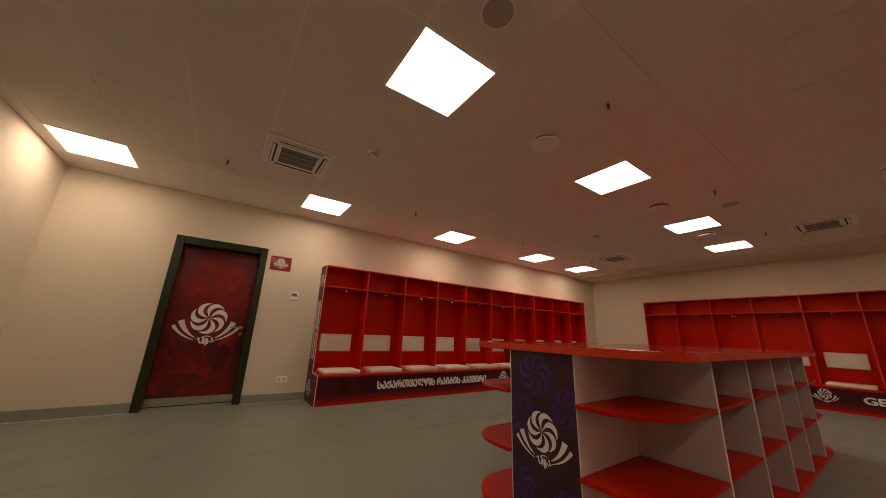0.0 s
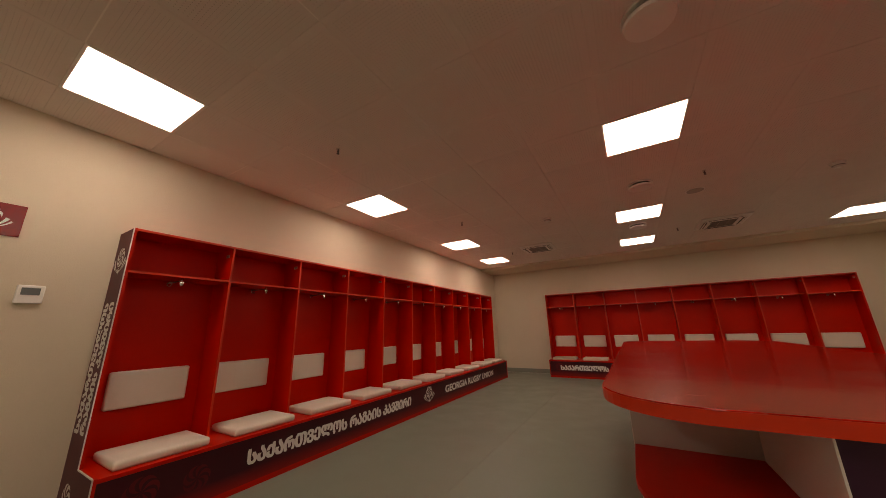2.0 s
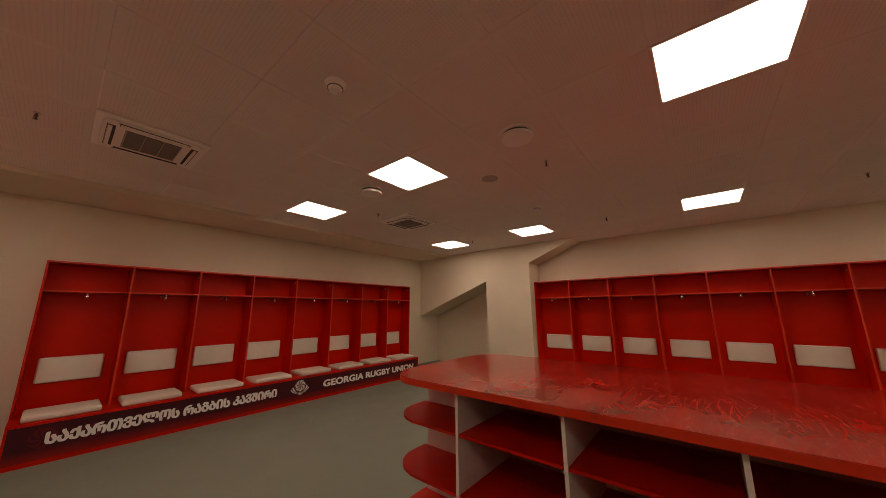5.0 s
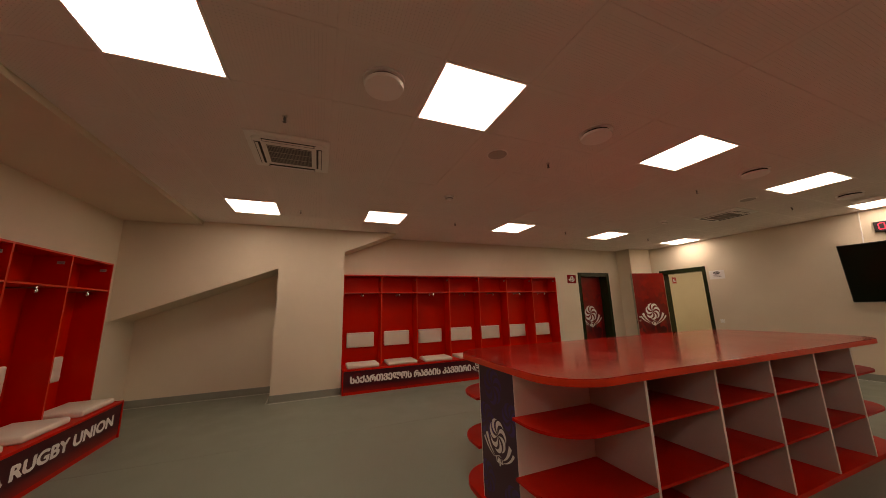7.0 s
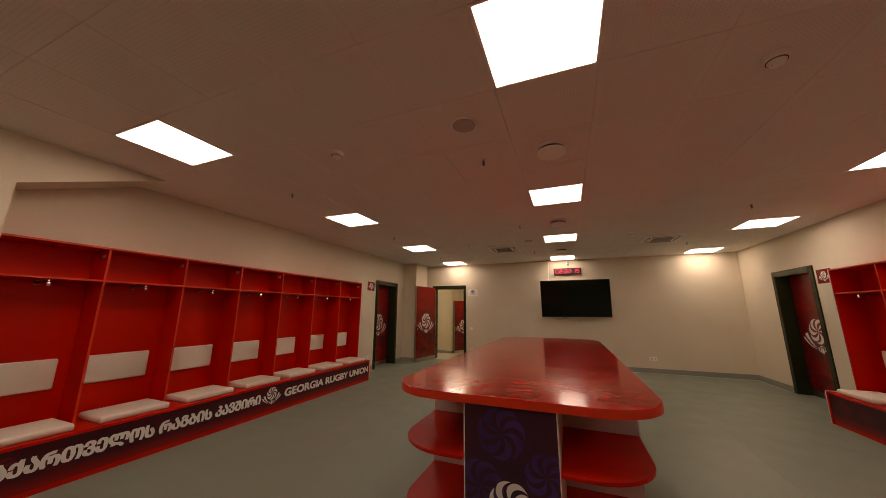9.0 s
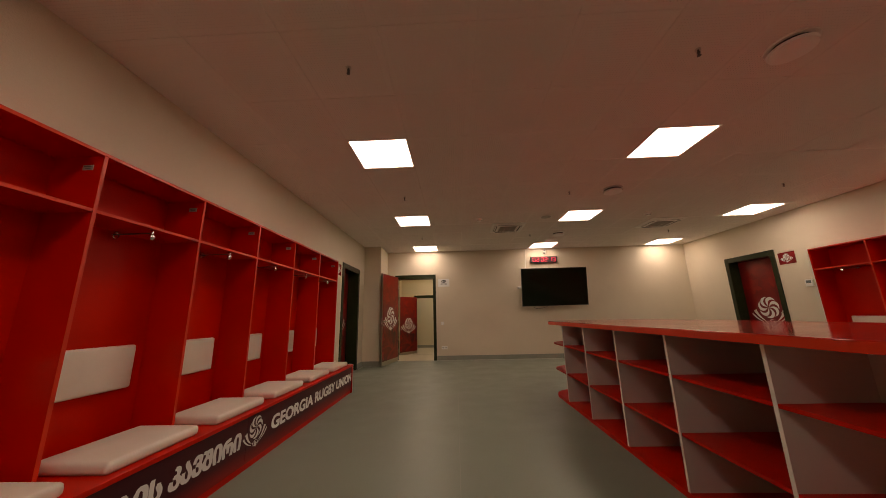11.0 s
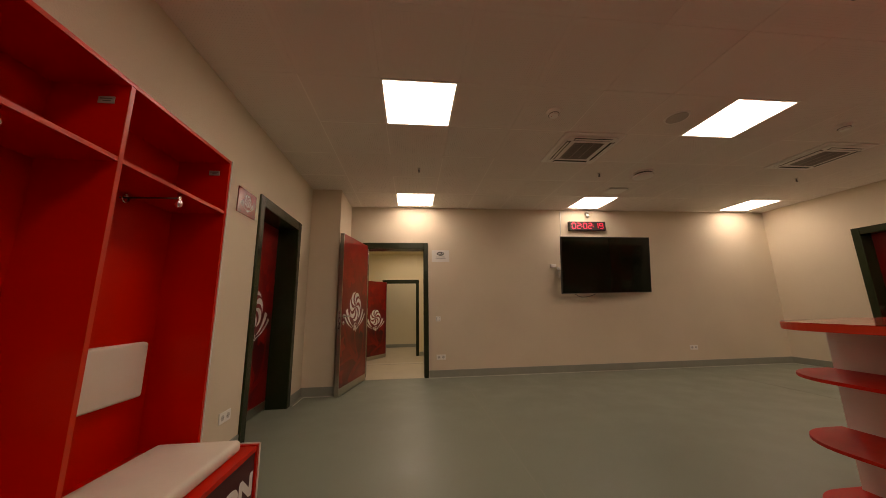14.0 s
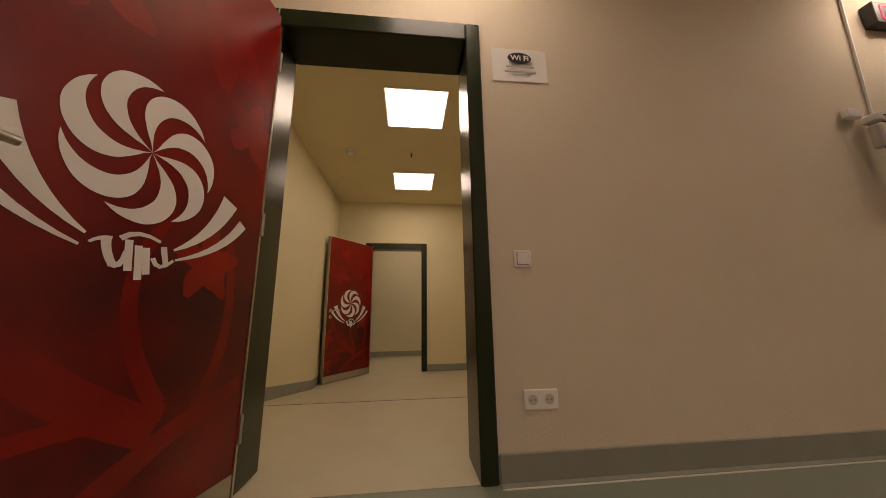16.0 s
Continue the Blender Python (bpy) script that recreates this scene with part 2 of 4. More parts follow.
def stroke(p0, p1, p2, w0, w1, n=9):
    """A tapering curved stroke as an outline."""
    out, back = [], []
    for i in range(n):
        s = i / (n - 1)
        x = (1 - s) ** 2 * p0[0] + 2 * s * (1 - s) * p1[0] + s * s * p2[0]
        z = (1 - s) ** 2 * p0[1] + 2 * s * (1 - s) * p1[1] + s * s * p2[1]
        dx = 2 * (1 - s) * (p1[0] - p0[0]) + 2 * s * (p2[0] - p1[0])
        dz = 2 * (1 - s) * (p1[1] - p0[1]) + 2 * s * (p2[1] - p1[1])
        d = math.hypot(dx, dz)
        w = (w0 + (w1 - w0) * s) / 2
        out.append((x - dz / d * w, z + dx / d * w))
        back.append((x + dz / d * w, z - dx / d * w))
    return out + back[::-1]


def outline_faces(bm, outlines, r, cx, cz, y):
    for outline in outlines:
        f = bm.faces.new([bm.verts.new((cx + r * p, y, cz + r * q)) for p, q in outline])
        f.normal_update()
        if f.normal.y > 0:
            f.normal_flip()
    bmesh.ops.triangulate(bm, faces=bm.faces)
    bmesh.ops.remove_doubles(bm, verts=bm.verts, dist=1e-6)
    return bm


def pinwheel(size, cx=0.0, cz=0.0, y=0.0):
    """Seven crescent blades that meet in the middle, in x and z, facing -y."""
    rows = []
    flat_pts = [(q * math.cos(math.radians(a)), q * math.sin(math.radians(a))) for q, a in BLADE]
    fine = []
    for i, p1 in enumerate(flat_pts):
        # rounded between the given points; the middle and the tip stay sharp
        p2 = flat_pts[(i + 1) % len(flat_pts)]
        p0 = p1 if i in (0, 10) else flat_pts[i - 1]
        p3 = p2 if i + 1 in (10, len(flat_pts)) else flat_pts[(i + 2) % len(flat_pts)]
        for s in (0.0, 0.25, 0.5, 0.75):
            fine.append(tuple(0.5 * (2 * b + (c - a) * s + (2 * a - 5 * b + 4 * c - d) * s * s + (3 * b - a - 3 * c + d) * s ** 3)
                              for a, b, c, d in zip(p0, p1, p2, p3)))
    for i in range(7):
        tip = i * 360 / 7 + 38
        ca, sa = math.cos(math.radians(tip)), math.sin(math.radians(tip))
        rows.append([(p * ca - q * sa, p * sa + q * ca) for p, q in fine])
    return outline_faces(bmesh.new(), rows, size / 2, cx, cz, y)


WINGS = (((-1.42, -0.20), (-1.14, -0.92), (-0.52, -1.26), 0.34, 0.03), ((-1.76, -0.52), (-1.36, -1.14), (-0.56, -1.40), 0.20, 0.03))
MONOGRAM = (((-0.475, -1.354), (-0.38, -1.26), (-0.257, -1.27), 0.03, 0.06), ((-0.316, -1.28), (-0.30, -1.45), (-0.20, -1.58), 0.11, 0.09),
            ((-0.24, -1.56), (-0.10, -1.64), (-0.085, -1.395), 0.08, 0.06), ((-0.07, -1.24), (-0.05, -1.45), (-0.028, -1.63), 0.095, 0.095),
            ((0.05, -1.29), (0.08, -1.5), (0.104, -1.73), 0.095, 0.095), ((0.144, -1.30), (0.17, -1.48), (0.197, -1.65), 0.095, 0.095),
            ((-0.17, -1.245), (0.0, -1.06), (0.32, -1.185), 0.07, 0.04), ((0.373, -1.24), (0.40, -1.36), (0.443, -1.50), 0.09, 0.08),
            ((0.249, -1.42), (0.33, -1.63), (0.54, -1.41), 0.07, 0.04))


def emblem(parent, size, cx=0.0, cz=0.0, y=0.0, m=None):
    """The pinwheel with two pairs of wing strokes and a small monogram below it."""
    def turned(bm):
        if m:
            bmesh.ops.transform(bm, matrix=m, verts=bm.verts)
        return bm

    top = part("emblem", turned(pinwheel(size, cx, cz, y)), M_INK, parent, "white pinwheel emblem")
    for s in (1, -1):
        for args in WINGS:
            part("wing_stroke", turned(outline_faces(bmesh.new(), [[(s * a, b) for a, b in stroke(*args)]], size / 2, cx, cz, y)), M_INK, top)
    part("monogram", turned(outline_faces(bmesh.new(), [stroke(*args, n=5) for args in MONOGRAM], size / 2, cx, cz, y)), M_INK, top)
    return top


def lettering(name, text, size, m, material, parent, label="", stretch=1.0, fit_width=None, thick=0.0, bold=0.0):
    cu = bpy.data.curves.new(name, "FONT")
    cu.body, cu.size, cu.align_x, cu.align_y = text, size, "CENTER", "CENTER"
    cu.offset = thick
    tmp = bpy.data.objects.new(name, cu)
    scene.collection.objects.link(tmp)
    dg = bpy.context.evaluated_depsgraph_get()
    me = bpy.data.meshes.new_from_object(tmp.evaluated_get(dg))
    bpy.data.objects.remove(tmp)
    bpy.data.curves.remove(cu)
    xs = [v.co.x for v in me.vertices] or [0, 1]
    wide = max(xs) - min(xs)
    sx = fit_width / wide if fit_width and wide else stretch
    mid = (max(xs) + min(xs)) / 2
    for v in me.vertices:
        v.co = m @ Vector(((v.co.x - mid) * sx, v.co.y, 0))
    if bold:
        # heavier strokes: the same letters laid again with small shifts, a hair in front of one another
        bm = bmesh.new()
        side, out = m.to_3x3() @ Vector((1, 0, 0)), m.to_3x3() @ Vector((0, 0, 1))
        rise = m.to_3x3() @ Vector((0, 1, 0))
        for k, (a, b) in enumerate(((0, 0), (1, 0.4), (-1, -0.4), (0.5, -0.6), (-0.5, 0.6))):
            n0 = len(bm.verts)
            bm.from_mesh(me)
            bm.verts.ensure_lookup_table()
            for i in range(n0, len(bm.verts)):
                bm.verts[i].co += side * bold * a + rise * bold * b + out * 0.0002 * k
        bm.to_mesh(me)
        bm.free()
    me.materials.clear()
    me.materials.append(material)
    ob = new(name, me)
    ob.parent = parent
    if label:
        ob["label"] = label
    return ob


UPRIGHT = pose(0, 0, 0, 90, 0, 0)    # lays x,y lettering into x,z, facing -y


# ---- the shell ----
def shell():
    T = 0.2
    # floor of the room, then the paler floor past the open door
    setting("floor", boxes((AX - T, CX + 1.2, TY, BY + T, -0.1, 0.0)), M_FLOOR, "grey-green vinyl floor with a soft sheen", "floor")
    for x in (2.18, 6.18):
        setting("floor_joint", boxes((x - 0.002, x + 0.002, TY + 0.05, BY - 0.05, 0.0, 0.0012)), M_SKIRT, "faint welded joint in the vinyl floor", "trim")
    setting("wall_long", boxes((AX - T, AX, TY - T, D1_Y0, 0, H), (AX - T, AX, D1_Y1, BY + T, 0, H), (AX - T, AX, D1_Y0, D1_Y1, DOOR_H, H)),
            M_WALL, "cream plastered wall behind the ten-bay lockers", "wall")
    setting("wall_screen", boxes((AX, D3_X0, TY - T, TY, 0, H), (D3_X1, CX + 0.3, TY - T, TY, 0, H), (D3_X0, D3_X1, TY - T, TY, DOOR_H, H)),
            M_WALL, "cream plastered wall with the wall screen and an open doorway", "wall")
    setting("wall_far", boxes((AX, CX + 1.2, BY, BY + T, 0, H)), M_WALL, "cream plastered far wall", "wall")
    setting("wall_side", boxes((CX, CX + T, TY, D2_Y0, 0, H), (CX, CX + T, D2_Y1, PIER_Y0, 0, H), (CX, CX + T, D2_Y0, D2_Y1, DOOR_H, H)),
            M_WALL, "cream plastered wall behind the seven-bay lockers", "wall")
    # pier between the lockers' recess and the sloped niche
    setting("wall_pier", boxes((PIER_X, CX + 1.0, PIER_Y0, PIER_Y1, 0, H)), M_WALL, "cream plastered pier beside the sloped niche", "wall")
    setting("wall_niche", boxes((NICHE_X, NICHE_X + T, PIER_Y1, BY, 0, H)), M_WALL, "shaded plaster wall at the back of the niche", "wall")
    bm = bmesh.new()
    pts = [(PIER_Y1, NICHE_Z1), (BY, NICHE_Z0), (BY, H), (PIER_Y1, H)]
    vs = [[bm.verts.new((x, y, z)) for y, z in pts] for x in (PIER_X, NICHE_X)]
    bm.faces.new(vs[0])
    bm.faces.new(vs[1][::-1])
    for i in range(4):
        j = (i + 1) % 4
        bm.faces.new((vs[0][i], vs[1][i], vs[1][j], vs[0][j]))
    bmesh.ops.recalc_face_normals(bm, faces=bm.faces)
    setting("wall_slope", bm, M_WALL, "cream wall with a sloping soffit over the niche", "wall")
    # sloping soffit over the far end of the lockers' recess
    bm = bmesh.new()
    pts = [(PIER_Y0, SOFF_Z), (PIER_Y0, H), (SOFF_Y, H)]
    vs = [[bm.verts.new((x, y, z)) for y, z in pts] for x in (PIER_X, CX)]
    bm.faces.new(vs[0])
    bm.faces.new(vs[1][::-1])
    for i in range(3):
        j = (i + 1) % 3
        bm.faces.new((vs[0][i], vs[1][i], vs[1][j], vs[0][j]))
    bmesh.ops.recalc_face_normals(bm, faces=bm.faces)
    setting("wall_soffit", bm, M_WALL, "sloping cream soffit above the lockers", "wall")
    setting("wall_column", boxes((COLUMN_X, CX, TY, COLUMN_Y, 0, H)), M_WALL, "boxed cream corner column by the open door", "column")
    setting("bulkhead", boxes((AX, CX, BEAM_Y, BY, BEAM_Z, H + 0.1)), M_WALL, "shallow dropped plaster band along the far wall", "ceiling")


def ceiling():
    """Boards with recessed joints, one mesh."""
    bm = bmesh.new()
    pitch, gap = 0.6, 0.0006
    rng = random.Random(4)
    lamps = {(round(c, 2), round(r, 2)) for c in COLS for r in ROWS}
    for i in range(-1, 15):
        for j in range(-1, 18):
            cx, cy = 0.9 + pitch * i, 0.5 + pitch * j
            if (round(cx, 2), round(cy, 2)) in lamps:
                continue
            x0, x1 = max(cx - 0.3 + gap, AX), min(cx + 0.3 - gap, CX + 0.5)
            y0, y1 = max(cy - 0.3 + gap, TY), min(cy + 0.3 - gap, BEAM_Y)
            if x1 - x0 > 0.01 and y1 - y0 > 0.01:
                z, c = H + rng.uniform(-0.0007, 0.0007), 0.0018
                rings = []
                for q, zz in ((0, H + 0.0055), (0, z + c * 0.7), (c, z)):
                    rings.append([bm.verts.new(p) for p in ((x0 + q, y0 + q, zz), (x1 - q, y0 + q, zz), (x1 - q, y1 - q, zz), (x0 + q, y1 - q, zz))])
                bm.faces.new(rings[2][::-1])
                for k in (0, 1):
                    for u in range(4):
                        bm.faces.new((rings[k][u], rings[k + 1][u], rings[k + 1][(u + 1) % 4], rings[k][(u + 1) % 4]))
    box(bm, AX - 0.2, CX + 1.2, TY - 0.2, BY + 0.2, H + 0.006, H + 0.15)
    # pale grid lines that show between the boards towards the walls
    tee = bmesh.new()
    for i in range(0, 14):
        x = 0.6 + pitch * i
        runs = [(TY, 3.2)] if 0.9 < x < 8.2 else []
        if x < 1.3:
            runs = [(TY, 8.6)]
        if 1.3 < x < 2.6:
            runs.append((8.0, BEAM_Y))
        for y0, y1 in runs:
            for j in range(-1, 18):
                a, b = 0.2 + pitch * j, 0.2 + pitch * (j + 1)
                a, b = max(a, y0), min(b, y1)
                if b - a > 0.05 and rng.random() < (0.8 if y1 < 4 else 0.4):
                    box(tee, x - 0.0035, x + 0.0035, a, b, H - 0.0012, H + 0.001)
    for j in range(0, 18):
        y = 0.2 + pitch * j
        x0, x1 = (AX, CX) if 0.3 < y < 3.1 else (AX, 2.0 if y < 8 else 2.7)
        if y > BEAM_Y:
            continue
        for i in range(-1, 14):
            a, b = max(0.6 + pitch * i, x0), min(0.6 + pitch * (i + 1), x1)
            if b - a > 0.05 and rng.random() < (0.8 if y < 3.1 else 0.4):
                box(tee, a, b, y - 0.0035, y + 0.0035, H - 0.0015, H + 0.001)
    setting("ceiling_grid", tee, M_TEE, "thin pale metal grid lines between ceiling boards", "trim")
    setting("ceiling", bm, M_CEIL, "suspended ceiling of pale square perforated boards", "ceiling")


def skirting():
    h, d = 0.11, 0.012
    runs = [("x", AX, TY, D1_Y0 - 0.06, 1), ("x", AX, D1_Y1 + 0.06, A_Y0, 1), ("x", AX, A_Y0 + 10 * A_BAY, BY, 1),
            ("y", TY, AX, D3_X0 - 0.06, 1), ("y", TY, D3_X1 + 0.06, COLUMN_X, 1),
            ("y", BY, AX, B_X0, -1), ("y", BY, B_X0 + 8 * B_BAY, NICHE_X, -1),
            ("x", CX, COLUMN_Y, D2_Y0 - 0.06, -1), ("x", CX, D2_Y1 + 0.06, C_Y1 - 7 * C_BAY, -1),
            ("x", PIER_X, PIER_Y0, PIER_Y1, -1), ("x", NICHE_X, PIER_Y1, BY, -1),
            ("y", COLUMN_Y, COLUMN_X, CX, 1), ("x", COLUMN_X, TY, COLUMN_Y, -1), ("y", PIER_Y1, PIER_X, NICHE_X, 1)]
    for axis, at, a, b, s in runs:
        if b - a < 0.02:
            continue
        d0, d1 = (at, at + s * d) if s > 0 else (at + s * d, at)
        bm = bmesh.new()
        if axis == "x":
            box(bm, d0, d1, a, b, 0, h, bevel=0.004)
            box(bm, d0 - (0.03 if s < 0 else 0), d1 + (0.03 if s > 0 else 0), a, b, 0, 0.006, bevel=0.002)
        else:
            box(bm, a, b, d0, d1, 0, h, bevel=0.004)
            box(bm, a, b, d0 - (0.03 if s < 0 else 0), d1 + (0.03 if s > 0 else 0), 0, 0.006, bevel=0.002)
        base = setting("baseboard", bm, M_SKIRT, "grey vinyl skirting turned up from the floor", "baseboard")
        q0, q1 = (at + 0.042, at + 0.050) if s > 0 else (at - 0.050, at - 0.042)
        row = (q0, q1, a, b, 0.0, 0.003) if axis == "x" else (a, b, q0, q1, 0.0, 0.003)
        part("weld_line", boxes(row), M_STRIP, base, "pale weld line")


# ---- doors ----
def door_frame(name, x0, x1, h, m, label, deep=0.24, lap=0.035):
    """A steel frame round an opening; local x along the wall, front at y=0 facing -y."""
    t = thing(name, m, label, "door frame", kind="structure")
    w = 0.055
    for a, b in ((x0 - w, x0 + lap), (x1 - lap, x1 + w)):
        part("jamb", boxes((a, b, -0.018, deep, 0, h + w), bevel=0.006), M_FRAME, t)
    part("head", boxes((x0 + lap + 0.0005, x1 - lap - 0.0005, -0.018, deep, h - 0.05, h + w), bevel=0.006), M_FRAME, t)
    return t


VINES = (((0.05, 1.05), (0.10, 0.62), (0.58, 0.36), 0.05, 0.10), ((0.55, 0.98), (0.36, 0.74), (0.58, 0.42), 0.03, 0.05), ((0.02, 0.38), (0.30, 0.46), (0.60, 0.40), 0.03, 0.05),
         ((0.30, 0.12), (0.46, 0.30), (0.88, 0.42), 0.09, 0.05), ((0.75, 0.95), (0.84, 0.60), (0.70, 0.38), 0.03, 0.05))
LEAVES = ((0.68, 0.84, 0.14, 0.3), (0.03, 0.62, 0.15, 1.0), (0.02, 0.24, 0.14, 0.5), (0.64, 1.72, 0.24, 0.9), (0.24, 1.56, 0.20, 2.0), (0.30, 1.92, 0.22, 0.1), (0.80, 1.42, 0.16, 1.4))


def door_leaf(name, w, h, m, label, flip=False, emblem_z=1.11):
    """A printed leaf; local x 0..w, front face y=0 facing -y; flip puts the handle at x=w."""
    t = thing(name, m, label, "door")
    part("leaf", boxes((0, w, 0.0, 0.045, 0.01, h), bevel=0.003), M_DOOR, t)
    part("kick_plate", boxes((0.012, w - 0.012, -0.003, -0.0003, 0.012, 0.105)), M_STEEL, t, "brushed steel kick plate")
    for a, b in ((-0.004, 0.006), (w - 0.006, w + 0.004)):
        part("edge_strip", boxes((a, b, -0.004, 0.049, 0.01, h)), M_STEEL, t, "steel edge strip")
    bm = bmesh.new()
    for k in range(5):
        for z in (0.03, 0.088):
            rod(bm, (0.05 + (w - 0.1) * k / 4, -0.0045, z), (0.05 + (w - 0.1) * k / 4, -0.0032, z), 0.005, 8)
    part("rivets", bm, M_CHROME, t)
    emblem(t, 0.42, w / 2, emblem_z, -0.0016)
    for k, args in enumerate(VINES):
        part("vine", flat([(x * w / 0.9, z) for x, z in stroke(*args, n=14)], 0.0, 0.0003 + 0.00008 * k), M_VINE, t)
    for j, (lx, lz, lr, turn) in enumerate(LEAVES):
        pts = []
        for k in range(40):
            a = 2 * math.pi * k / 40
            q = lr * (0.72 + 0.22 * math.cos(5 * a) + 0.06 * math.cos(11 * a + 1))
            pts.append((min(max(lx * w / 0.9 + q * math.cos(a + turn), 0.008), w - 0.008), min(max(lz + q * math.sin(a + turn), 0.12), h - 0.01)))
        part("printed_leaf", flat(pts, 0.0, 0.0008 + 0.00008 * j), M_LEAFPRINT, t)
    hx = w - 0.07 if flip else 0.07
    d = -1 if flip else 1
    bm = bmesh.new()
    rod(bm, (hx, -0.008, 1.0), (hx, 0.0, 1.0), 0.026)
    rod(bm, (hx, -0.05, 1.0), (hx, -0.008, 1.0), 0.010)
    rod(bm, (hx, -0.05, 1.0), (hx + d * 0.13, -0.05, 1.0), 0.010)
    part("handle", bm, M_STEEL, t, "steel lever handle", smooth=True)
    bm = bmesh.new()
    rod(bm, (hx, -0.008, 0.91), (hx, 0.0, 0.91), 0.024)
    rose = part("lock_rose", bm, M_STEEL, t, smooth=True)
    part("keyhole", boxes((hx - 0.003, hx + 0.003, -0.0092, -0.0082, 0.900, 0.920)), M_DARK, rose)
    bm = bmesh.new()
    rod(bm, (hx, 0.045, 1.0), (hx, 0.053, 1.0), 0.026)
    rod(bm, (hx, 0.053, 1.0), (hx, 0.085, 1.0), 0.010)
    rod(bm, (hx, 0.085, 1.0), (hx + d * 0.13, 0.085, 1.0), 0.010)
    part("handle", bm, M_STEEL, t, "steel lever handle", smooth=True)
    ex = w + 0.0042 if flip else -0.0062
    part("faceplate", boxes((ex, ex + 0.002, 0.011, 0.034, 0.84, 1.07)), M_CHROME, t, "steel lock faceplate")
    hg = -0.001 if flip else w + 0.001
    for z in (0.25, 1.05, h - 0.25):
        bm = bmesh.new()
        rod(bm, (hg, -0.008, z - 0.05), (hg, -0.008, z + 0.05), 0.007, 10)
        part("hinge", bm, M_STEEL, t)
    return t


# ---- lockers ----
LH, LZ, BENCH_Z, D_UP, D_BENCH = 2.012, 1.672, 0.395, 0.30, 0.597


def cushion(w, d, h):
    bm = boxes((0, w, 0, d, 0, h), bevel=min(h, d) * 0.36, seg=4)
    for v in bm.verts:
        u, q = (v.co.x / w - 0.5) * 2, (v.co.y / d - 0.5) * 2
        if v.co.z > h * 0.5:
            v.co.z += 0.25 * h * (1 - u * u) * (1 - q * q)
    return bm


